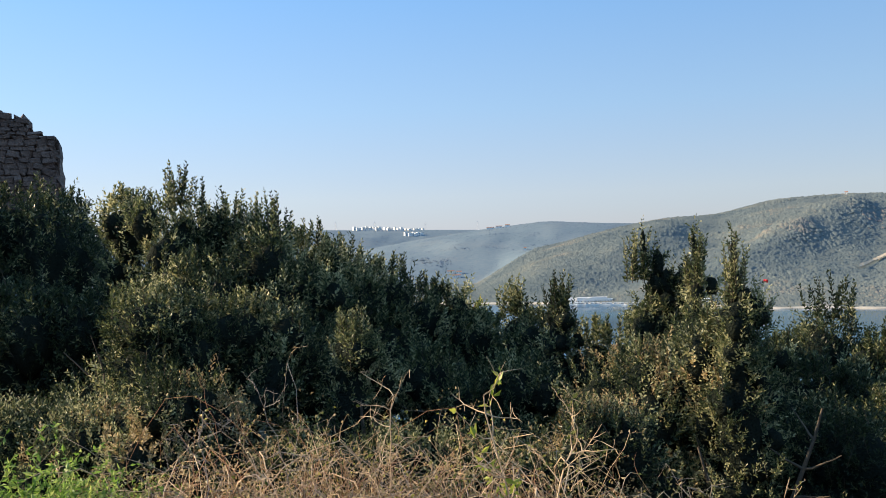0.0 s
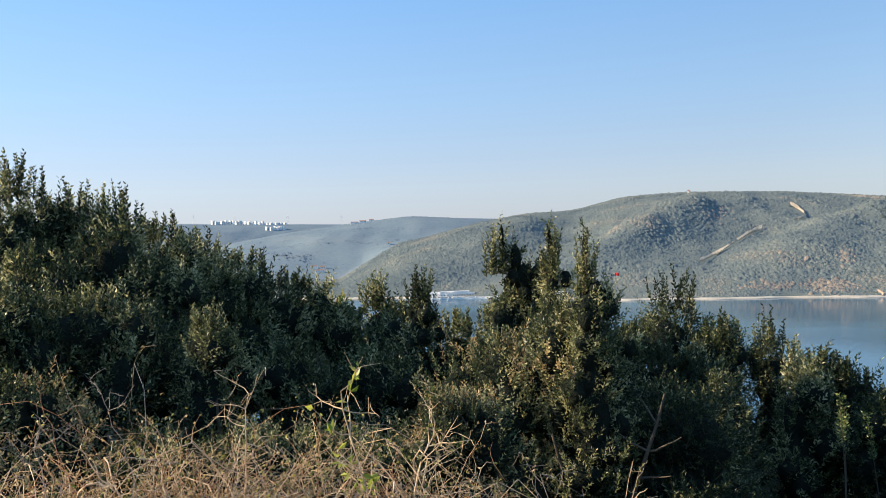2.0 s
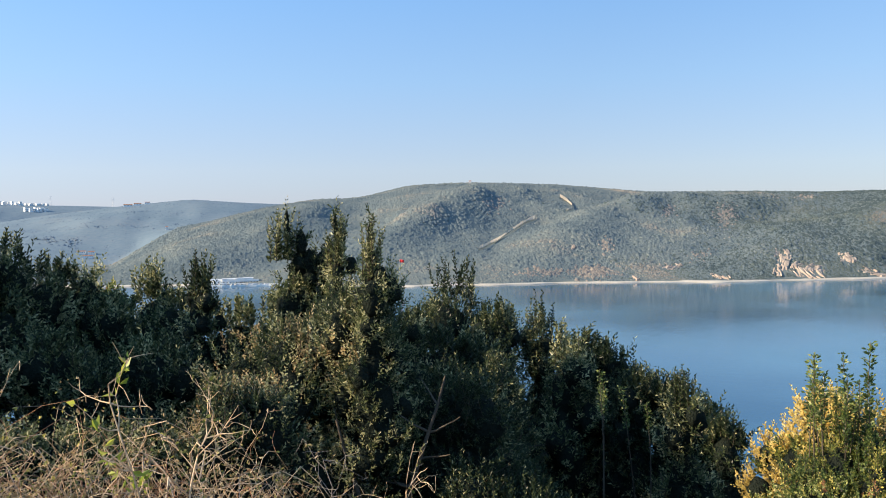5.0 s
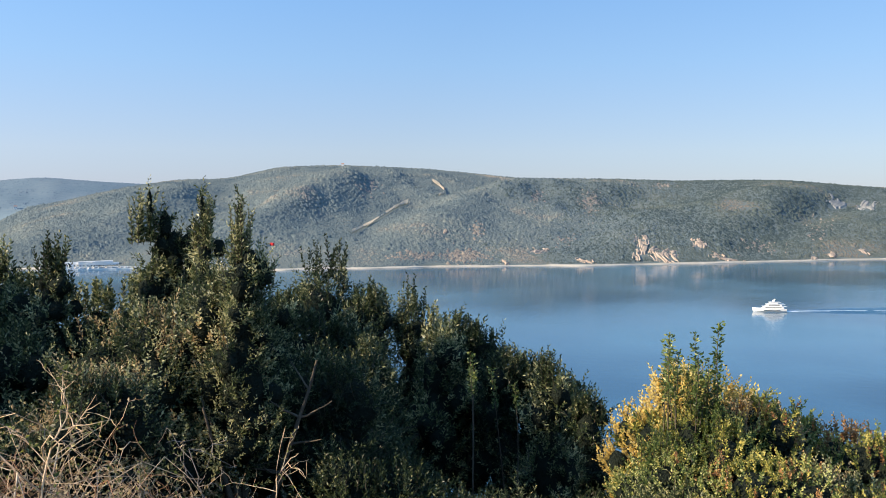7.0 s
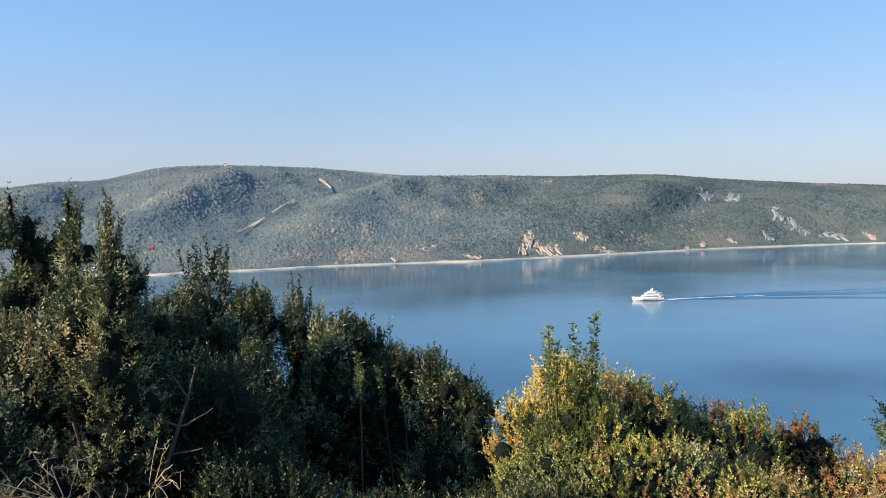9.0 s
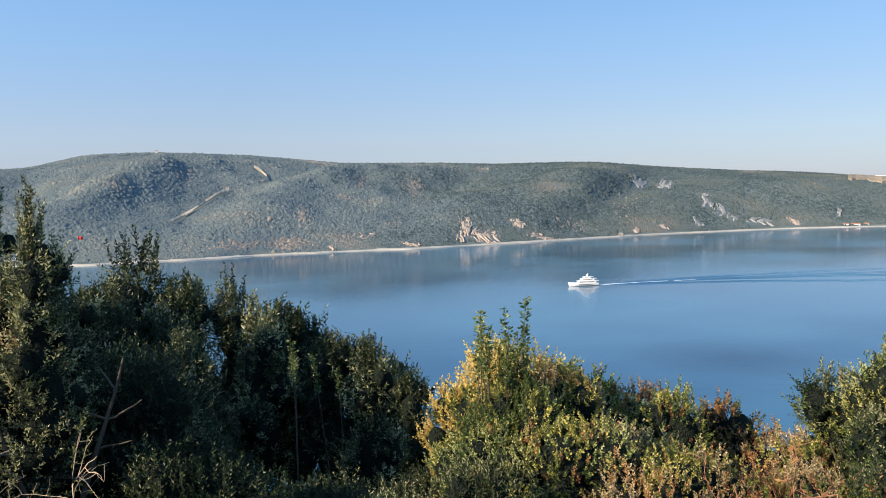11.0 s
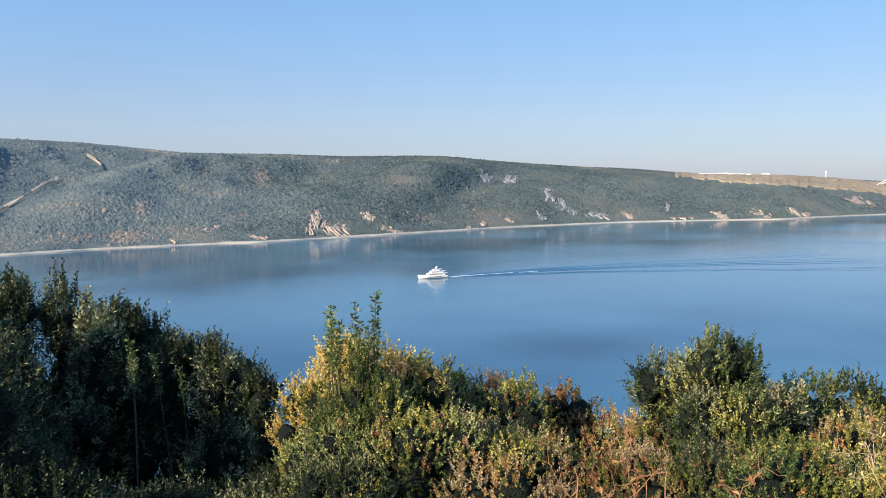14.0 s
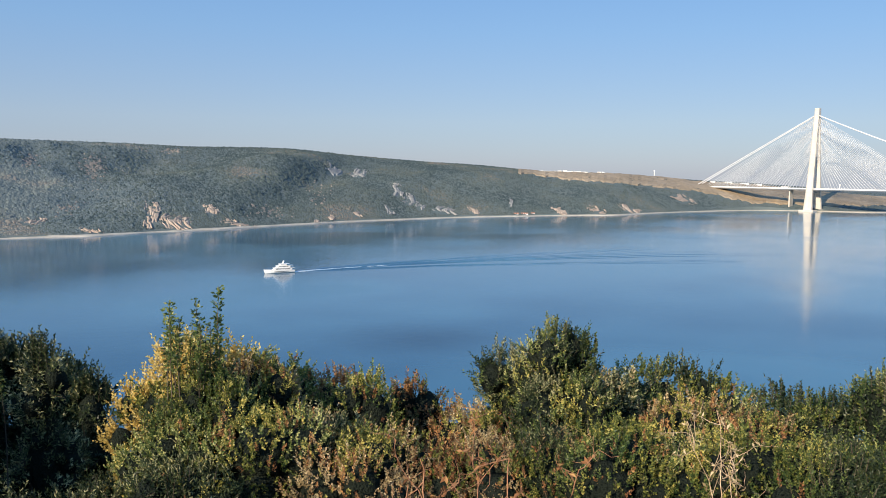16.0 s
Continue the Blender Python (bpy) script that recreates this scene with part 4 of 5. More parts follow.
# ---- the ruined castle wall ----
def build_castle():
    rng = np.random.RandomState(12)
    R = 26.0
    right = polar(np.array(25.25), np.array(R), np.array(0.0))
    left = polar(np.array(41.0), np.array(R + 1.5), np.array(0.0))
    d = Vector(left - right)
    L = d.length
    b = base("castle_wall", (right[0], right[1], 0), "ruined rubble-stone castle wall with a broken top", "castle wall", kind="structure", turn=math.degrees(math.atan2(d.y, d.x)))
    foot = float(land(np.array(28.0), np.array(R))) - 1.0
    def top_at(x):
        return EYE + 3.05 + np.interp(x, [0, 0.1, 0.5, 0.75, 0.95, 1.2, 1.6, 3, 5, 8], [0.0, 0.42, 0.45, 0.62, 0.98, 1.02, 1.1, 1.2, 1.5, 1.1])
    nx, nz = 60, 40
    x = np.concatenate([np.linspace(0, 3, 40), np.linspace(3.2, L, 20)])
    X, T = np.meshgrid(x, np.linspace(0, 1, nz), indexing="ij")
    top = top_at(X) + 0.1 * np.sin(X * 9) + rng.normal(0, 0.05, (nx, 1))
    Z = foot + (top - foot) * T
    vs, fs, at = [], [], 0
    for y in (0.0, -2.0):
        Y = y + rng.normal(0, 0.06, X.shape)
        v = np.stack([X + rng.normal(0, 0.05, X.shape), Y, Z + rng.normal(0, 0.03, X.shape)], -1)
        vs.append(v)
    V = np.concatenate([v.reshape(-1, 3) for v in vs])
    n = nx * nz
    i, j = np.meshgrid(np.arange(nx - 1), np.arange(nz - 1), indexing="ij")
    q = np.stack([i * nz + j, (i + 1) * nz + j, (i + 1) * nz + j + 1, i * nz + j + 1], -1).reshape(-1, 4)
    k = np.arange(nx - 1)
    capq = np.stack([k * nz + nz - 1, (k + 1) * nz + nz - 1, (k + 1) * nz + nz - 1 + n, k * nz + nz - 1 + n], -1)
    jj = np.arange(nz - 1)
    side = np.stack([jj, jj + 1, jj + 1 + n, jj + n], -1)
    F = np.concatenate([q, q[:, ::-1] + n, capq, side])
    part_mesh("wall", mesh_from("wall", V, F, STONE), b)
    # unseen return of the wall, added to shade the shrubs on the left
    turn = b.matrix_basis.inverted()
    run = [turn @ Vector(q) for q in ((-18.0, 20.7, 0), (-19.6, 15.5, 0), (-19.2, 11.6, 0))]
    for q0, q1, h in zip(run, run[1:], (6.1, 6.1)):
        way = (q1 - q0).normalized()
        out = Vector((way.y, -way.x, 0)) * 1.1
        n = 16
        bm = bmesh.new()
        rows = []
        for k in range(n):
            c = q0 + (q1 - q0) * k / (n - 1)
            t = EYE + h + rng.uniform(-0.35, 0.35)
            rows.append([bm.verts.new(c + sd * out + Vector((0, 0, z))) for sd, z in ((-1, foot - 2), (-1, t), (1, t + rng.uniform(-0.2, 0.2)), (1, foot - 2))])
        for r0, r1 in zip(rows, rows[1:]):
            for k in range(3):
                bm.faces.new((r0[k], r0[k + 1], r1[k + 1], r1[k]))
        bm.faces.new(rows[0][::-1]), bm.faces.new(rows[-1])
        part("wall", bm, STONE, b)
    # the outer stones of the near face
    bm = boxed(-0.5, 0.5, -0.5, 0.5, -0.5, 0.5)
    bmesh.ops.bevel(bm, geom=list(bm.edges), offset=0.13, segments=1, affect="EDGES")
    stones = []
    for s in range(4):
        c = bm.copy()
        for v in c.verts:
            v.co += Vector(rng.normal(0, 0.09, 3))
        me = bpy.data.meshes.new("stone")
        c.to_mesh(me)
        c.free()
        me.materials.append(STONE)
        stones.append(me)
    bm.free()
    count, z = 0, EYE + 1.0
    while count < 300 and z < EYE + 4.2:
        h = rng.uniform(0.1, 0.2)
        xx = rng.uniform(0, 0.1)
        while xx < 2.4:
            w = rng.uniform(0.14, 0.4)
            if z + h < float(top_at(np.array(xx + w / 2))) + 0.05:
                ob = new("stone", stones[rng.randint(4)])
                ob.parent = b
                ob.location = (xx + w / 2, 0.03 + rng.uniform(0, 0.05), z + h / 2)
                ob.scale = (w * rng.uniform(0.9, 1.15), rng.uniform(0.14, 0.3), h * rng.uniform(0.9, 1.25))
                ob.rotation_euler = (rng.normal(0, 0.08), rng.normal(0, 0.14), rng.normal(0, 0.08))
                count += 1
            xx += w
        z += h


build_castle()


# ---- shrubs and small trees on the slope ----
def wander(rng, start, way, length, n, bend=0.25, lift=0.0):
    p, d, out = np.array(start, float), np.array(way, float), []
    d /= np.linalg.norm(d)
    for k in range(n):
        out.append(p.copy())
        d = d + rng.normal(0, bend, 3) / n ** 0.5
        d[2] += lift / n
        d /= np.linalg.norm(d)
        p = p + d * length / (n - 1)
    return np.array(out)


def shoots(rng, lobes, density, length, low):
    """Starts and ways of the leafy shoots over the outside of the lobed crown."""
    P, D = [], []
    for k, (c, r) in enumerate(lobes):
        area = 4 * np.pi * (((r[0] * r[1]) ** 1.6 + 2 * (r[0] * r[2]) ** 1.6) / 3) ** (1 / 1.6)
        n = int(area * density)
        d = rng.normal(size=(n, 3))
        d /= np.linalg.norm(d, axis=1)[:, None]
        depth = rng.uniform(0.68, 1.0, n)
        lump = 1 + 0.16 * np.sin(d[:, 0] * 5 + c[0] * 7) * np.sin(d[:, 1] * 6 + c[1] * 5) + 0.12 * np.sin(d[:, 2] * 9 + c[0])
        p = c + d * r * (depth * lump)[:, None]
        keep = (rng.uniform(0, 1, n) < np.clip(0.8 + 0.6 * d[:, 2], 0.2, 1)) & (p[:, 2] > low)
        for q, (c2, r2) in enumerate(lobes):
            if q != k:
                keep &= (((p - c2) / r2) ** 2).sum(1) > 0.55
        d, p = d[keep], p[keep]
        nrm = d / r
        nrm /= np.linalg.norm(nrm, axis=1)[:, None]
        w = 0.75 * nrm + np.array([0, 0, 0.75]) + rng.normal(0, 0.32, d.shape)
        P.append(p), D.append(w / np.linalg.norm(w, axis=1)[:, None])
    P, D = np.concatenate(P), np.concatenate(D)
    return P - D * length * 0.6, D, length * rng.uniform(0.6, 1.35, len(P))


def clothe(rng, P, D, L, per, leaf, spread=0.95):
    """Leaves set spirally along shoots: stalk places, axes, sizes."""
    n = len(P)
    t = (np.arange(per) + 0.5) / per
    at = P[:, None, :] + D[:, None, :] * (L[:, None] * t[None, :])[..., None]
    ref = rng.normal(size=(n, 3))
    a = np.cross(D, ref)
    a /= np.linalg.norm(a, axis=1)[:, None]
    b = np.cross(D, a)
    ang = np.arange(per) * 2.4
    out = np.cos(ang)[None, :, None] * a[:, None, :] + np.sin(ang)[None, :, None] * b[:, None, :]
    ax = D[:, None, :] * 0.75 + out * spread * (1 - 0.45 * t)[None, :, None] + rng.normal(0, 0.18, (n, per, 3))
    size = leaf * rng.uniform(0.65, 1.2, (n, per)) * (1 - 0.35 * t ** 3)[None, :]
    return at.reshape(-1, 3), ax.reshape(-1, 3), size.ravel()


KINDS = {
    # leaf material, other leaves and their shares, leaf size, width to length, leaf cover
    "L": (LAUREL, (), 1.0, 0.38, 0.9), "S": (LAUREL, ((SUNLEAF, 0.5),), 1.0, 0.36, 0.8), "G": (LAUREL, ((OLIVE, 0.25), (IVY, 0.25)), 0.7, 0.5, 0.95),
    "O": (OLIVE, ((IVY, 0.3), (RUST, 0.1)), 0.64, 0.7, 0.8), "M": (LAUREL, ((DRYLEAF, 0.22), (SUNLEAF, 0.28)), 0.95, 0.42, 0.9), "P": (SUNLEAF, ((LAUREL, 0.2),), 0.95, 0.4, 0.85), "V": (IVY, ((OLIVE, 0.3),), 0.66, 0.6, 0.9),
    "Y": (GOLD, ((OLIVE, 0.22),), 0.85, 0.65, 1.5), "R": (RUST, ((DRYLEAF, 0.3), (OLIVE, 0.2)), 0.7, 0.55, 0.8), "A": (OLIVE, ((DRYLEAF, 0.3), (RUST, 0.2)), 0.64, 0.6, 0.8),
}
LABELS = {
    "L": "dark glossy evergreen laurel shrub on the slope", "O": "olive-green shrub with pale sunlit leaves", "M": "laurel tree overgrown with browning climber leaves",
    "Y": "golden autumn shrub threaded with green ivy shoots", "R": "rust-red autumn shrub with fine twigs", "A": "green and straw-coloured scrub with dry stems",
    "S": "tall evergreen laurel shrub, sunlight put into its pale shoots",
    "G": "dense mid-green evergreen shrub with yellowing leaves", "P": "laurel plume of upright shoots, sunlight put into their pale colour", "V": "green ivy-covered shrub with pale sunlit tips",
    "T": "bare twiggy shrub beside the ruined wall",
}


def shrub(seed, az, dist, top, rad, kind, cone=0.0, spikes=5, lean=0.0):
    rng = np.random.RandomState(seed)
    ground = float(land(np.array(az), np.array(dist)))
    foot = polar(np.array(az), np.array(dist))
    top = EYE + top - ground                       # height of the tip over its root
    b = base("laurel_shrub" if kind in "LMSGP" else "shrub", foot, LABELS[kind], "shrub", "shrubs on the slope")
    stems = []
    for k in range(4):
        w = np.array([rng.normal(0, 0.12), rng.normal(0, 0.12), 1.0])
        stems.append((wander(rng, (rng.normal(0, 0.08), rng.normal(0, 0.08), -0.15), w, top * rng.uniform(0.45, 0.65), 8, 0.15), np.linspace(0.045, 0.01, 8)))
    part_mesh("trunk", tubes("trunk", stems[:1], BARK, 7), b)
    limbs = stems[1:]
    for k in range(16):
        s = stems[rng.randint(4)][0]
        at = s[rng.randint(2, 7)]
        limbs.append((wander(rng, at, (rng.normal(), rng.normal(), 0.7), rad * rng.uniform(0.6, 1.1), 6, 0.3), np.linspace(0.014, 0.004, 6)))
    for limb in limbs:
        part_mesh("branch", tubes("branch", [limb], BARK, 4), b)
    if kind == "T":
        tw = []
        for k in range(260):
            s = limbs[rng.randint(len(limbs))][0]
            tw.append((wander(rng, s[rng.randint(2, len(s))] + rng.normal(0, 0.12, 3), (rng.normal(0, 0.6), rng.normal(0, 0.6), 1), rng.uniform(0.3, 0.8), 5, 0.3), np.linspace(0.009, 0.004, 5)))
        tagged(part_mesh("twig_growth", tubes("twig_growth", tw, GREYCANE, 3), b), kind="stuff")
        return b
    # lumpy crown: a leading lobe and rounded lower ones that widen towards the ground
    shrink = 0.07 + 0.05 * (cone >= 0.3)
    r0 = rad * (0.62 - 0.36 * cone)
    hz = min(0.22 * top, r0 * (1.7 + cone))
    lobes = [(np.array([0, 0, top * (1 - shrink) - hz]), np.array([r0, r0, hz])), (np.array([0, 0, top * 0.45]), np.array([rad * (0.8 - 0.2 * cone), rad * (0.8 - 0.2 * cone), top * 0.36]))]
    if cone >= 0.6:                                # a pointed tree: whorls that shorten towards the tip
        del lobes[0]
        for h in np.linspace(0.3, 0.95, 11):
            r = rad * (0.07 + 1.15 * (0.97 - h)) * rng.uniform(0.8, 1.15)
            lobes.append((np.array([rng.normal(0, 0.1) * r, rng.normal(0, 0.1) * r, h * top]), np.array([r, r, top * 0.075])))
    for k in range(int(min(max(2.2 * top / rad, 9), 22))):
        a = k * 2.4 + rng.uniform(-0.5, 0.5)
        h = rng.uniform(0.25, 0.9)
        o = rad * (0.35 - 0.2 * cone + (0.95 - 0.1 * cone) * (1 - h)) * rng.uniform(0.7, 1.1)
        r = rad * rng.uniform(0.34, 0.58) * (1 - 0.6 * cone * h)
        lobes.append((np.array([o * np.cos(a), o * np.sin(a), min(h * top, top * (1 - shrink) - r * 1.4)]), np.array([r, r, r * rng.uniform(1.0, 1.5)])))
    if lean:                                       # crown pulled over to one side at the top
        s = np.array([math.cos(radians(az)), math.sin(radians(az)), 0])
        lobes = [(q - s * lean * max(0, q[2] / top - 0.76) / 0.24, r) for q, r in lobes]
    leaf, others, ll, lw, dens = KINDS[kind]
    per = 14
    low = (0.2 if dist > 8.4 else 0.12) * top
    ll = ll * min(max(0.0064 * dist, 0.04), 0.085)
    P, D, L = shoots(rng, lobes, 0.75 * dens / (per * 0.5 * lw * ll ** 2), 4.2 * ll, low)
    # leading shoots that break the outline
    m = spikes * 4
    a = rng.uniform(0, 2 * np.pi, m)
    rr = rad * (0.5 - 0.35 * cone) * rng.uniform(0, 1, m) ** 0.7
    sp = np.stack([rr * np.cos(a), rr * np.sin(a), top * (1 - shrink) - 0.15 - (rr / rad) ** 2 * top * 0.2 * rng.uniform(0.6, 1.6, m)], -1)
    if lean:
        sp = sp - s * lean * 0.9
    sd = np.stack([rng.normal(0, 0.12, m), rng.normal(0, 0.12, m), np.ones(m)], -1)
    sl = (top * shrink * rng.uniform(0.5, 1.2, m) + 0.1) * (0.45 if spikes <= 2 else 1)
    P2, D2, L2 = np.concatenate([P, sp, sp, sp]), np.concatenate([D, sd, sd, sd]), np.concatenate([L, sl, sl, sl])
    # other leaves come in patches over the crown
    patch = np.sin(P2 @ np.array([3.1, 2.3, 3.7]) / rad + seed) + np.sin(P2 @ np.array([-2.6, 3.9, 2.2]) / rad + 2 * seed) + rng.normal(0, 0.8, len(P2))
    rank = np.argsort(np.argsort(patch)) / len(patch)
    pick, edge = np.zeros(len(P2), int), 0.0
    for q, (_, share) in enumerate(others):
        pick[(rank >= edge) & (rank < edge + share)] = q + 1
        edge += share
    for q, mat in enumerate([leaf] + [o[0] for o in others]):
        at, ax, size = clothe(rng, P2[pick == q], D2[pick == q], L2[pick == q], per, ll)
        name = "accent_foliage" if q else "foliage"
        part_mesh(name, leaves(name, at, ax, size, size * (lw if q == 0 else max(lw, 0.45)), mat, rng), b)
    some = rng.uniform(0, 1, len(P2)) < 0.12
    some[-m:] = True
    tw = [(np.stack([p, p + d * l * 0.95]), [0.005, 0.002]) for p, d, l in zip(P2[some], D2[some], L2[some])]
    tagged(part_mesh("twig_growth", tubes("twig_growth", tw, BARK, 3), b), kind="stuff")
    # heart of the crown: a core whose inner shade is put into its colour
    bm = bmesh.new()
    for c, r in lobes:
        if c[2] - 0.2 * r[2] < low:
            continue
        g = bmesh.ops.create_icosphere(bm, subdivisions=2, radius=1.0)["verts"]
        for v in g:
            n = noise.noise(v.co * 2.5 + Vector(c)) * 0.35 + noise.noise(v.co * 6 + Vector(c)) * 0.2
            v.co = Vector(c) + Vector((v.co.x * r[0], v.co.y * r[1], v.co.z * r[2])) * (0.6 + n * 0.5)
    part("inner_shade_core", bm, SHADE, b, "heart of the crown, its shade put into a dark colour", smooth=True)
    return b


# bearing, range, height of the tip over the eye, half width, kind, cone shape
SHRUBS = [
    (28.5, 14.0, 1.25, 1.3, "L", 0), (24.8, 15.5, 1.25, 0.8, "L", 0), (21.2, 12.0, 1.05, 0.6, "L", 0), (17.9, 10.5, 1.14, 0.95, "L", 0.5), (14.0, 10.5, 0.84, 0.8, "L", 0.3), (11.9, 10.0, 0.75, 0.75, "L", 0.3), (9.6, 11.0, 0.45, 0.8, "L", 0), (16.0, 12.0, 0.7, 1.0, "L", 0),
    (7.7, 12.0, 0.25, 1.05, "L", 0), (4.6, 12.0, 0.0, 1.0, "L", 0), (1.4, 12.5, -0.36, 0.95, "L", 0), (-1.8, 14.0, -0.75, 0.65, "O", 0), (-4.9, 13.0, -0.51, 0.6, "L", 0.3), (-8.0, 10.5, -0.33, 0.45, "L", 0.45),
    (-16.5, 10.7, 0.17, 0.62, "L", 0.65, 0.62), (-15.0, 10.9, -0.3, 0.6, "L", 0.3), (-17.3, 10.0, 0.08, 0.55, "L", 0.75), (-19.8, 7.4, 0.0, 0.42, "P", 0.7), (-18.4, 7.7, -0.45, 0.5, "M", 0.4), (-17.5, 8.6, -0.75, 0.6, "M", 0.2), (-25.6, 14.0, -0.6, 0.9, "L", 0.3), (6.6, 7.8, -0.5, 0.42, "P", 0.4), (14.2, 8.5, -0.3, 0.75, "L", 0),
    (20.0, 8.4, -0.15, 0.75, "L", 0), (-31.4, 14.0, -1.3, 0.65, "L", 0.4), (-33.3, 12.2, -1.5, 0.68, "P", 0.3), (-36.0, 13.0, -1.8, 0.7, "L", 0), (-38.4, 12.0, -2.05, 0.55, "L", 0), (-41.3, 9.8, -1.74, 0.4, "P", 0.4),
    (-44.0, 11.0, -2.5, 0.45, "L", 0), (-25.0, 8.0, -1.35, 0.85, "L", 0), (-30.3, 7.5, -2.35, 0.7, "L", 0), (-38.0, 7.0, -2.55, 0.6, "L", 0), (-13.5, 8.0, -0.85, 0.7, "M", 0), (-5.0, 9.0, -1.1, 0.7, "L", 0),
    (0.8, 9.0, -1.0, 0.6, "L", 0), (27.5, 7.6, -1.15, 0.6, "L", 0), (24.2, 7.2, -1.15, 0.5, "M", 0), (29.5, 11.0, -0.2, 1.0, "L", 0), (25.3, 10.5, -0.3, 0.8, "L", 0), (19.0, 6.6, -0.85, 0.55, "M", 0), (11.0, 6.0, -1.25, 0.5, "L", 0), (4.0, 6.0, -1.3, 0.5, "L", 0), (-3.0, 6.0, -1.35, 0.5, "L", 0), (-10.0, 6.0, -1.05, 0.5, "M", 0), (-44.5, 6.8, -2.45, 0.5, "L", 0),
    (-10.5, 11.0, -0.95, 0.6, "L", 0), (-13.0, 11.5, -0.9, 0.5, "L", 0.3), (-22.6, 12.0, -1.2, 0.6, "L", 0.2), (-24.5, 11.0, -1.35, 0.75, "L", 0.0), (-20.8, 10.5, -1.0, 0.6, "L", 0.0), (-27.0, 11.5, -1.5, 0.7, "L", 0.0), (-28.6, 13.0, -1.2, 0.7, "L", 0.2), (-2.5, 12.0, -0.85, 0.7, "L", 0), (-6.5, 12.0, -0.85, 0.6, "L", 0),
    (-34.6, 13.0, -1.65, 0.6, "L", 0), (-40.0, 12.0, -2.2, 0.6, "L", 0), (-42.6, 11.5, -2.35, 0.5, "L", 0), (-28.5, 10.0, -1.6, 0.6, "L", 0), (17.0, 9.5, 0.1, 0.8, "L", 0), (10.0, 9.5, 0.0, 0.7, "L", 0),
    (-51.0, 7.0, -1.4, 0.42, "V", 0.3), (-53.0, 6.9, -1.62, 0.42, "V", 0.1), (-48.9, 6.8, -1.82, 0.4, "V", 0),
    (-47.6, 7.5, -1.75, 0.32, "Y", 0), (-50.0, 7.8, -1.38, 0.5, "Y", 0.1), (-53.4, 7.9, -1.5, 0.5, "Y", 0), (-55.2, 7.6, -1.6, 0.48, "A", 0), (-57.4, 8.4, -1.8, 0.5, "O", 0), (-58.0, 8.8, -1.88, 0.25, "O", 0.4), (-60.3, 8.6, -1.98, 0.55, "R", 0), (-63.0, 8.0, -1.82, 0.5, "O", 0.1),
    (-65.6, 9.0, -2.12, 0.5, "R", 0), (-68.6, 8.6, -2.42, 0.65, "R", 0), (-70.8, 8.6, -2.4, 0.5, "A", 0), (-72.4, 9.2, -1.8, 0.55, "G", 0.1, 0.0, 2), (-75.8, 8.4, -1.17, 0.58, "G", 0.5, 0.0, 2), (-77.7, 8.6, -1.36, 0.55, "G", 0.5, 0.0, 2), (-76.8, 8.0, -1.8, 0.6, "G", 0.1, 0.0, 2), (-80.2, 8.6, -1.95, 0.55, "M", 0.2),
    (-83.5, 9.6, -1.98, 0.75, "L", 0.1), (-87.3, 9.6, -2.1, 0.62, "O", 0), (-90.9, 9.0, -2.05, 0.6, "L", 0.2), (-93.8, 9.0, -2.08, 0.6, "L", 0), (-97.0, 9.0, -1.75, 0.6, "L", 0.2), (-85.4, 8.2, -2.05, 0.55, "A", 0), (-89.0, 8.0, -2.05, 0.55, "A", 0),
    (-55.2, 6.4, -1.78, 0.62, "O", 0), (-50.5, 6.2, -2.1, 0.5, "L", 0), (-59.5, 6.8, -2.0, 0.6, "M", 0), (-63.5, 6.4, -1.98, 0.6, "A", 0), (-67.8, 6.6, -2.2, 0.6, "R", 0), (-71.8, 6.6, -2.1, 0.6, "A", 0), (-76.2, 6.6, -2.05, 0.62, "M", 0),
    (-80.8, 6.4, -1.85, 0.6, "O", 0), (-85.0, 6.6, -2.0, 0.6, "L", 0), (-89.5, 6.5, -1.82, 0.62, "O", 0), (-94.2, 6.4, -1.82, 0.62, "L", 0), (-99.0, 6.5, -1.8, 0.6, "L", 0), (-46.5, 6.4, -2.55, 0.45, "L", 0),
]
for k, row in enumerate(SHRUBS):
    # laurels by bearing: sun put into paler leaves, shade into plain dark ones
    kind = row[4] if row[4] != "L" else "S" if -22 < row[0] < 22 else "G" if row[0] < -80 else "L"
    shrub(100 + k, row[0], row[1], row[2], row[3], kind, row[5], lean=row[6] if len(row) > 6 else 0.0, spikes=row[7] if len(row) > 7 else 2 if kind in "OARY" else 5)
for k, (a, d, t) in enumerate(((23.9, 17.5, 2.0), (22.6, 17.0, 1.6), (24.7, 18.0, 2.3), (31.5, 18, 1.9), (27.6, 23.5, 2.7), (29.5, 23.0, 3.0), (26.4, 24.0, 2.0), (-1.0, 15.5, -0.75), (0.2, 16, -0.7))):
    shrub(300 + k, a, d, t, 0.6, "T")


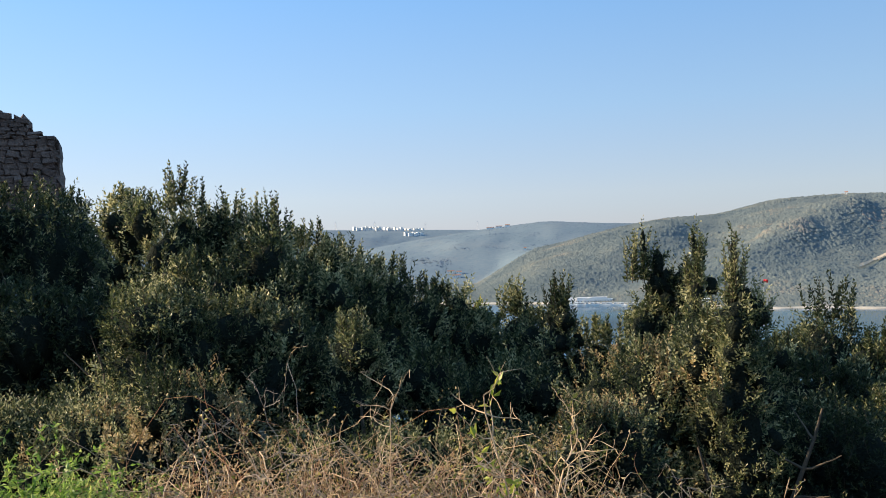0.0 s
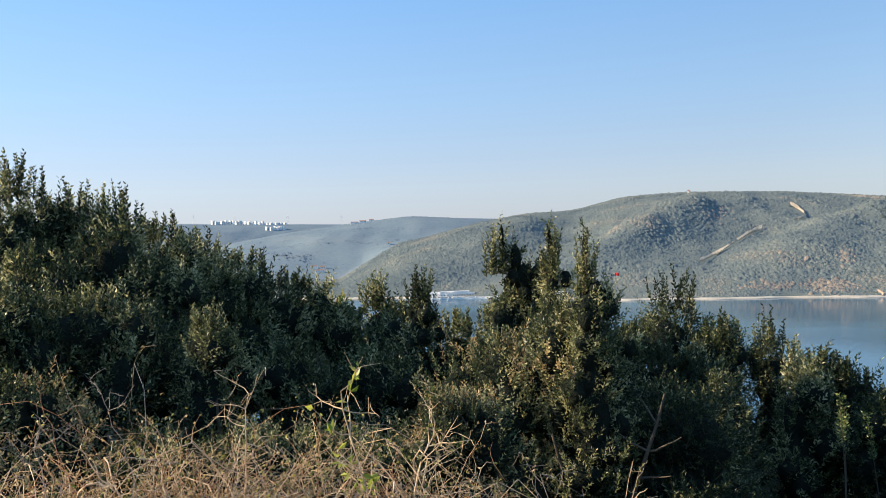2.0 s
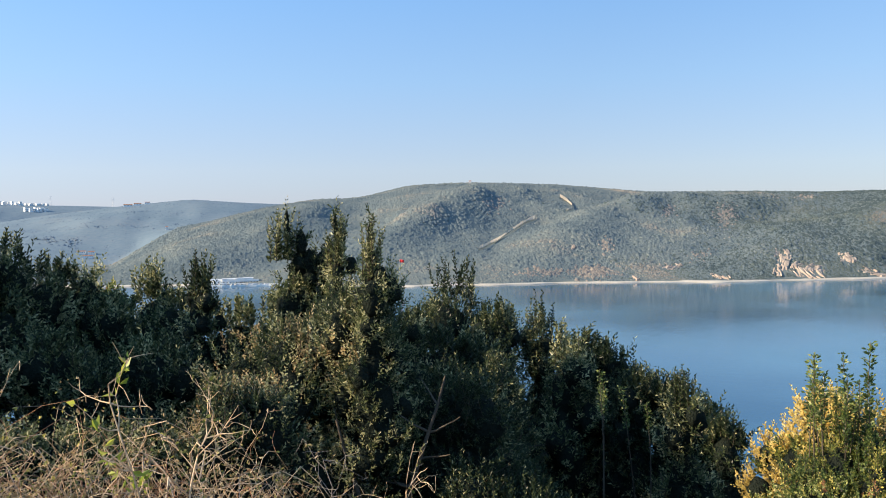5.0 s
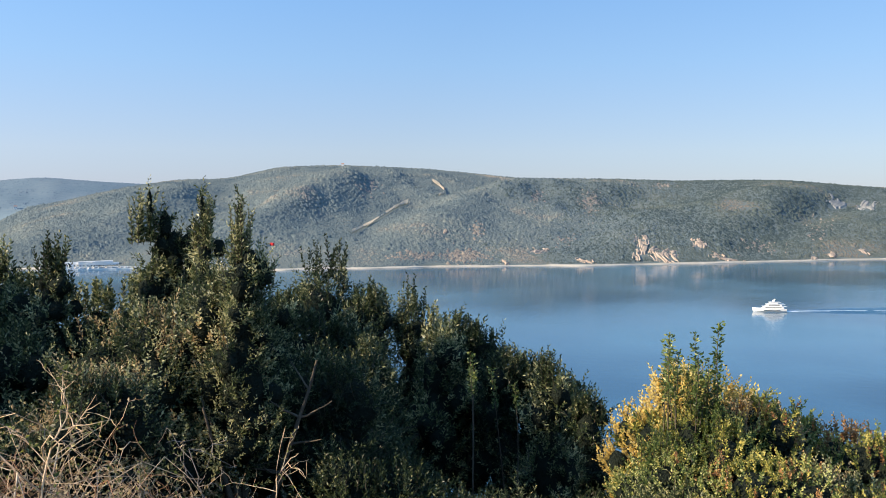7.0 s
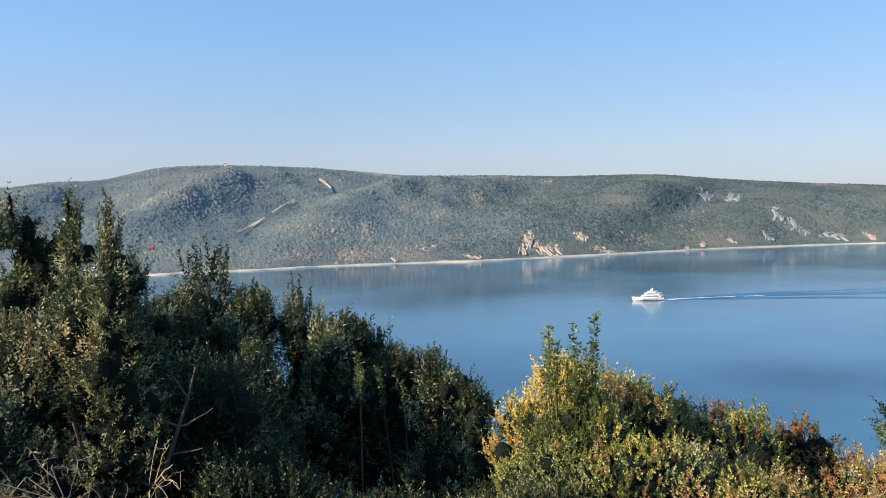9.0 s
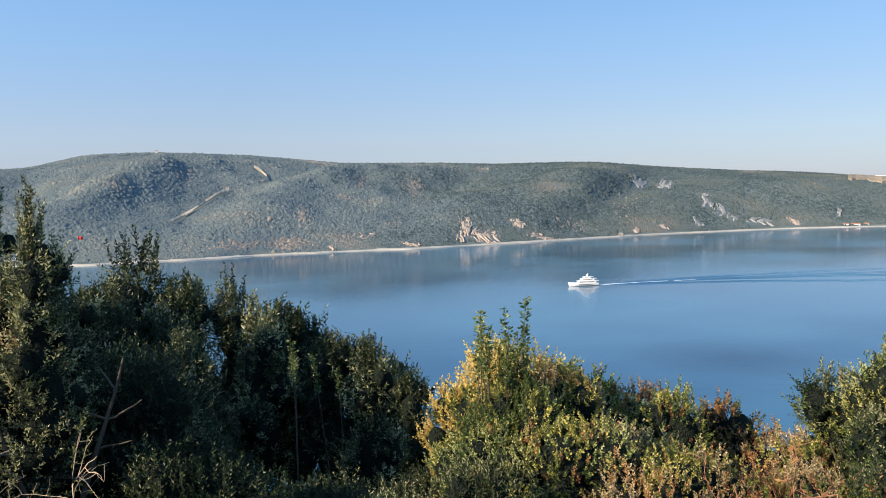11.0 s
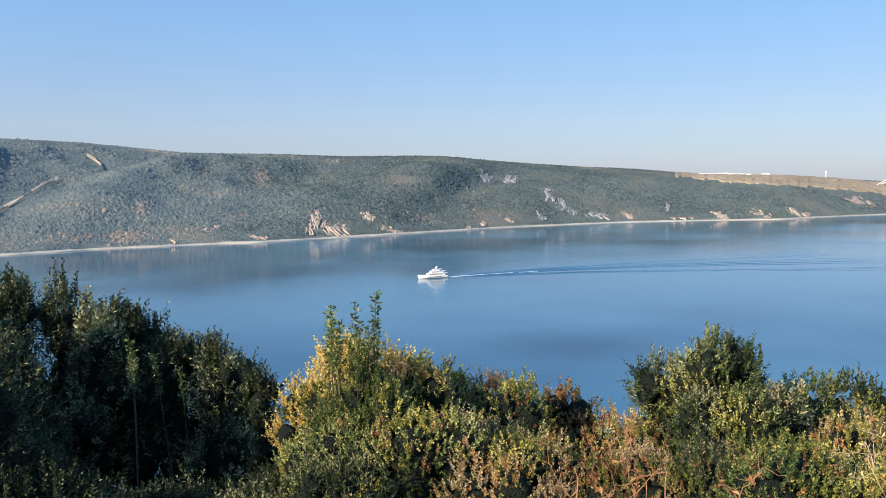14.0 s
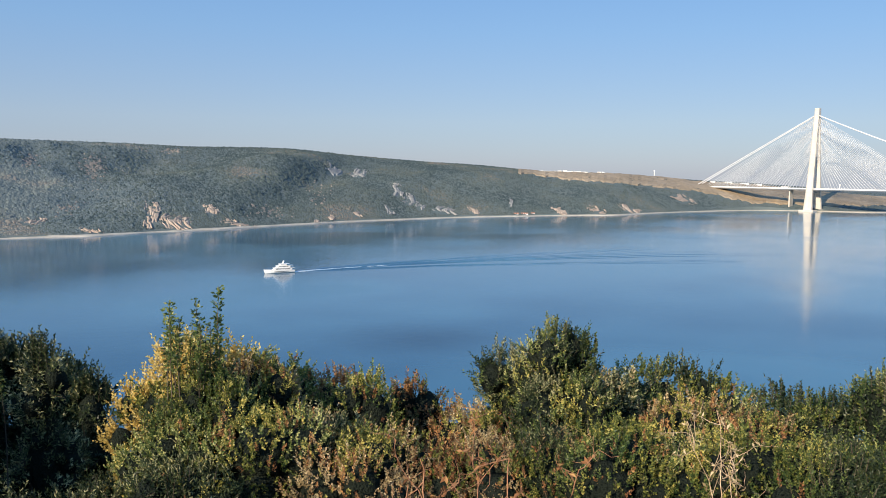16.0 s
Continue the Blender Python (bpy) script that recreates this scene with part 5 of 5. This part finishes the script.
def sprout(seed, az, dist, top, height, stems=3):
    """Slender upright shoots that stand clear of the crown beneath."""
    rng = np.random.RandomState(seed)
    foot = polar(np.array(az), np.array(dist))
    b = base("ivy_sprout", foot, "slender upright leafy shoots above the golden shrub", "shrub", "upright shoots")
    tip = EYE + top - foot[2]
    for k in range(stems):
        h = height * (1 if k == 0 else rng.uniform(0.55, 0.85))
        p = wander(rng, (rng.normal(0, 0.05), rng.normal(0, 0.05), 0), (rng.normal(0, 0.015), rng.normal(0, 0.015), 1), tip - (height - h), 30, 0.06)
        stem_part = part_mesh("stem", tubes("stem", [(p, np.linspace(0.012, 0.002, 30))], BARK, 5), b)
        n = int(h * 260)
        t = tip - (height - h) - h * rng.uniform(0, 1, n)
        at = np.stack([np.interp(t, p[:, 2], p[:, q]) for q in range(3)], -1)
        way = np.append(rng.normal(size=(n, 2)), rng.uniform(0.2, 1.2, (n, 1)), 1)
        size = 0.038 * rng.uniform(0.6, 1.2, n)
        at[:, :2] += way[:, :2] * 0.025 * rng.uniform(0, 1, (n, 1))
        part_mesh("leaves", leaves("leaves", at, way, size, size * 0.55, IVY, rng), stem_part)


for k, row in enumerate(((-52.1, 7.1, -0.98, 0.75, 4), (-49.7, 7.1, -1.1, 0.6, 4), (-50.9, 7.0, -1.3, 0.4, 3), (-38.8, 9.5, -1.95, 0.5, 2), (-36.2, 9.3, -1.75, 0.5, 2))):
    sprout(800 + k, *row)


# ---- brambles, dead canes, ferns in the foreground ----
def thicket(seed, az, dist, rad, height, dry=0.6):
    rng = np.random.RandomState(seed)
    foot = polar(np.array(az), np.array(dist))
    b = base("bramble_thicket", foot, "tangled dry bramble thicket with tan canes", "bramble", "brambles along the edge")
    canes, grey, red, main, at, ax = [], [], [], [], [], []
    def cane(p, r):
        u = rng.uniform()
        (canes if u < dry else red if u < dry + 0.28 else grey).append((p, r))
    peak = height * (1 + 0.25 * np.sin(rng.uniform(0, 6)))
    for k in range(360):
        s = np.append(rng.normal(0, rad * 0.5, 2), rng.uniform(-0.05, height * 0.45))
        arch = rng.uniform() < 0.3                  # long arching canes among the short tangle
        w = np.append(rng.normal(0, 0.7, 2), rng.uniform(0.5, 1.3) if arch else rng.uniform(0.1, 1.0))
        p = wander(rng, s, w, rng.uniform(0.7, 1.3) * (0.4 + height) if arch else rng.uniform(0.25, 0.75) * (0.5 + height), 9, 0.7 if arch else 1.2, -2.6 if arch else -1.4)
        top = peak * (1.12 - 0.3 * np.hypot(p[:, 0], p[:, 1]) ** 2 / rad ** 2)
        p[:, 2] -= np.maximum(p[:, 2] - np.maximum(top, 0.1), 0) * 0.8
        r0 = rng.choice([0.0015, 0.0023, 0.0033, 0.005], p=[0.38, 0.36, 0.2, 0.06])
        if r0 > 0.0045:
            main.append((p, np.linspace(r0, r0 * 0.45, 9)))
        else:
            cane(p, np.linspace(r0, r0 * 0.45, 9))
        for q in range(3):
            p2 = wander(rng, p[rng.randint(2, 8)], rng.normal(size=3) + [0, 0, 0.4], rng.uniform(0.06, 0.2), 4, 0.9)
            cane(p2, np.linspace(r0 * 0.6, 0.0009, 4))
            at.append(p2[rng.randint(0, 4, 3)]), ax.append(rng.normal(size=(3, 3)))
        n = 8
        at.append(p[rng.randint(0, 9, n)] + rng.normal(0, 0.035, (n, 3))), ax.append(rng.normal(size=(n, 3)))
    for p, r in main:
        part_mesh("cane", tubes("cane", [(p, r)], CANE, 5), b)
    tagged(part_mesh("cane_tangle", tubes("cane_tangle", canes, CANE, 3), b), kind="stuff")
    tagged(part_mesh("red_tangle", tubes("red_tangle", red, REDCANE, 3), b), kind="stuff")
    tagged(part_mesh("grey_tangle", tubes("grey_tangle", grey, GREYCANE, 3), b), kind="stuff")
    d = rng.normal(size=(600, 3))                   # leafy outside of the mound
    d /= np.linalg.norm(d, axis=1)[:, None]
    d[:, 2] = np.abs(d[:, 2])
    bulge = np.minimum(0.82 + 0.28 * np.sin(d[:, 0] * 6 + seed) * np.sin(d[:, 1] * 7) + rng.normal(0, 0.07, len(d)), 0.98)
    at.append(d * np.array([rad * 1.1, rad * 1.1, height * 0.95]) * bulge[:, None]), ax.append(d * 0.5 + rng.normal(0, 0.7, d.shape))
    at, ax = np.concatenate(at), np.concatenate(ax)
    size = rng.uniform(0.01, 0.028, len(at))
    green = np.sin(at[:, 0] * 9 + seed) + np.sin(at[:, 1] * 8 + at[:, 2] * 7) + rng.normal(0, 0.6, len(at)) > 0.9
    part_mesh("leaves", leaves("leaves", at[~green], ax[~green], size[~green], size[~green] * 0.6, DRYLEAF, rng, 0.4), b)
    part_mesh("leaves", leaves("leaves", at[green], ax[green], size[green], size[green] * 0.65, OLIVE, rng), b, "still green bramble leaves")
    # mound under the canes, shade of the gaps put into its colour
    bm = bmesh.new()
    for v in bmesh.ops.create_icosphere(bm, subdivisions=2, radius=1.0)["verts"]:
        n = noise.noise(v.co * 3 + Vector((seed, 0, 0))) * 0.5
        v.co = Vector((v.co.x * rad, v.co.y * rad, v.co.z * height * 0.85)) * (0.62 + n * 0.7)
    part("litter", bm, GAPLITTER, b, "litter mound beneath the canes, coloured dark for the shaded gaps", smooth=True)
    return b


k = 0
for az, dist, rad, h in ((21, 4.6, 0.5, 0.85), (16, 4.4, 0.5, 1.2), (10.5, 4.2, 0.5, 1.4), (5, 4.4, 0.5, 1.22), (0, 4.1, 0.45, 1.4), (-5, 4.2, 0.5, 1.25), (-10, 4.1, 0.45, 1.05), (-15, 4.2, 0.35, 0.6),
                         (13, 3.5, 0.42, 0.85), (6, 3.4, 0.42, 0.85), (-1.5, 3.4, 0.42, 0.85), (-8, 3.4, 0.4, 0.8), (19, 3.6, 0.42, 0.7), (-22, 4.2, 0.3, 0.42), (-29, 4.4, 0.35, 0.4), (-14, 3.4, 0.32, 0.5)):
    k += 1
    thicket(500 + k, az, dist, rad, h)


def stem(name, label, seed, root, tip, sag, mat, rad, side=10, leaf=None, nleaf=0, leafsize=0.05):
    """A single bent cane from (bearing, range, height) to (bearing, range, height over the eye), with side twigs."""
    rng = np.random.RandomState(seed)
    a = polar(np.array(root[0]), np.array(root[1]))
    e = polar(np.array(tip[0]), np.array(tip[1]), np.array(EYE + tip[2]))
    b = base(name, a, label, "dry stem", "single stems")
    t = np.linspace(0, 1, 14)[:, None]
    p = (e - a) * t + np.array([0, 0, 1]) * (np.sin(t * np.pi) * sag) + np.cumsum(rng.normal(0, 0.012, (14, 3)), 0)
    part_mesh("stalk", tubes("stalk", [(p, np.linspace(rad, rad * 0.4, 14))], mat, 6), b)
    tw, at, ax = [], [], []
    for k in range(side):
        s = p[rng.randint(5, 14)]
        q = wander(rng, s, rng.normal(size=3) + [0, 0, 0.5], rng.uniform(0.12, 0.35), 6, 0.5)
        tw.append((q, np.linspace(rad * 0.5, rad * 0.15, 6)))
        for j in range(4):
            tw.append((wander(rng, q[rng.randint(2, 6)], rng.normal(size=3), rng.uniform(0.04, 0.12), 4, 0.5), np.linspace(rad * 0.3, 0.0008, 4)))
        at.append(q[rng.randint(2, 6, 6)]), ax.append(rng.normal(size=(6, 3)))
    if tw:
        tagged(part_mesh("twig_growth", tubes("twig_growth", tw, mat, 4), b), kind="stuff")
    if leaf is not None:
        at, ax = np.concatenate(at)[:nleaf], np.concatenate(ax)[:nleaf]
        size = rng.uniform(0.6, 1.1, len(at)) * leafsize
        part_mesh("leaves", leaves("leaves", at, ax, size, size * 0.45, leaf, rng), b)
    return b


stem("sapling", "thin bare sapling with a few lime leaves", 1, (-5.5, 3.6, 0), (-2.6, 3.5, -0.6), 0.06, CANE, 0.007, 14, LIME, 60, 0.055)
stem("bramble_cane", "arching pale bramble cane with sparse leaves", 2, (-5.8, 3.6, 0), (-9.5, 3.7, -0.9), 0.35, CANE, 0.006, 10, OLIVE, 40, 0.035)
stem("bramble_cane", "arching pale bramble cane with sparse leaves", 3, (18.5, 4.0, 0), (12.0, 3.8, -1.0), 0.3, CANE, 0.007, 5)
stem("dry_stem", "dry upright stem in the brambles", 4, (17, 4.3, 0), (17.2, 4.4, -0.8), 0.05, GREYCANE, 0.005, 8)
stem("dry_stem", "dry upright stem in the brambles", 5, (3.5, 4.2, 0), (3.6, 4.2, -0.8), 0.05, CANE, 0.006, 12)
stem("dry_stem", "dry upright stem in the brambles", 6, (9.5, 4.2, 0), (13.0, 4.2, -0.85), 0.05, GREYCANE, 0.004, 7)
stem("dry_stem", "dry upright stem in the brambles", 7, (-18, 4.0, 0), (-16.5, 4.0, -1.2), 0.1, GREYCANE, 0.004, 9, DRYLEAF, 30, 0.03)
stem("dry_stem", "dry upright stem in the brambles", 8, (-21, 4.0, 0), (-23.5, 4.1, -1.3), 0.25, CANE, 0.004, 6, OLIVE, 24, 0.03)
for s, (r0, t0, sag) in enumerate((((-70, 3.6), (-66.5, 3.7, -1.32), 0.12), ((-72, 3.6), (-74, 3.7, -1.32), 0.12), ((-71, 3.5), (-69.5, 3.6, -1.36), 0.1), ((-74.5, 3.7), (-78, 3.8, -1.38), 0.1), ((-64, 3.6), (-67.5, 3.6, -1.42), 0.1))):
    stem("dead_vine", "withered brown vine arching out of the scrub", 20 + s, (*r0, 0), t0, sag, REDCANE, 0.006, 5, RUST, 28, 0.04)
for s, (r0, t0, sag) in enumerate((((-88.5, 5.2), (-86.5, 5.4, -1.55), 0.1), ((-88.8, 5.2), (-88.0, 5.4, -1.6), 0.1), ((-89.3, 5.3), (-84.8, 5.5, -1.55), 0.05))):
    stem("dead_vine", "withered tan vine hanging over the shrubs", 40 + s, (*r0, 0), t0, sag, CANE, 0.004, 9, DRYLEAF, 54, 0.04)


def fern_clump(seed, az, dist, rad, height):
    rng = np.random.RandomState(seed)
    foot = polar(np.array(az), np.array(dist))
    b = base("fern_clump", foot, "bright green sunlit clump of ferns and grass", "fern", "green clumps")
    ribs, at, ax, size = [], [], [], []
    for k in range(150):
        s = np.append(rng.normal(0, rad * 0.5, 2), 0)
        w = np.append(rng.normal(0, 0.55, 2), 1)
        p = wander(rng, s, w, height * rng.uniform(0.6, 1.3), 8, 0.3, -1.0)
        ribs.append((p, np.linspace(0.003, 0.001, 8)))
        n = 46
        i = rng.uniform(2, 6.99, n)
        q = p[i.astype(int)] + (p[i.astype(int) + 1] - p[i.astype(int)]) * (i % 1)[:, None]
        at.append(q), ax.append(rng.normal(size=(n, 3)) + [0, 0, -0.1]), size.append(rng.uniform(0.018, 0.05, n))
    tagged(part_mesh("stalk_growth", tubes("stalk_growth", ribs, FERN, 3), b), kind="stuff")
    size = np.concatenate(size)
    part_mesh("fronds", leaves("fronds", np.concatenate(at), np.concatenate(ax), size, size * 0.42, FERN, rng), b)


for s, row in enumerate(((27.6, 4.5, 0.3, 0.72), (25.6, 4.4, 0.22, 0.5), (30.0, 4.3, 0.32, 0.66), (27.5, 3.5, 0.26, 0.34), (25.0, 3.4, 0.2, 0.25))):
    fern_clump(700 + s, *row)


def build_verge():
    """Dead leaves and grass on the ground at the camera's feet."""
    rng = np.random.RandomState(77)
    n = 26000
    az, r = np.where(rng.uniform(0, 1, n) < 0.7, rng.uniform(-105, 40, n), rng.uniform(40, 255, n)), 1.6 + 5.2 * rng.uniform(0, 1, n) ** 0.7
    az = (az + 180) % 360 - 180
    p = polar(az, r) + np.stack([0 * az, 0 * az, rng.uniform(0.0, 0.05, n)], -1)
    d = rng.normal(size=(n, 3)) * [1, 1, 0.35]
    s = rng.uniform(0.02, 0.06, n)
    tagged(new("leaf_litter", leaves("leaf_litter", p, d, s, s * 0.5, DRYLEAF, rng)), "dead leaves scattered over the verge", "leaf litter", kind="stuff")
    n = 16000
    az, r = rng.uniform(-20, 40, n), 2.0 + 4.5 * rng.uniform(0, 1, n) ** 0.7
    keep = waves(az, r * 4, 14, 41, 2) > -0.4 - az * 0.03
    az, r = az[keep], r[keep]
    s = rng.uniform(0.08, 0.26, len(az))
    d = np.stack([rng.normal(0, 0.35, len(az)), rng.normal(0, 0.35, len(az)), np.ones(len(az))], -1)
    tagged(new("grass", leaves("grass", polar(az, r), d, s, s * 0.045, FERN, rng)), "thin green grass between the brambles", "grass", kind="stuff")


build_verge()
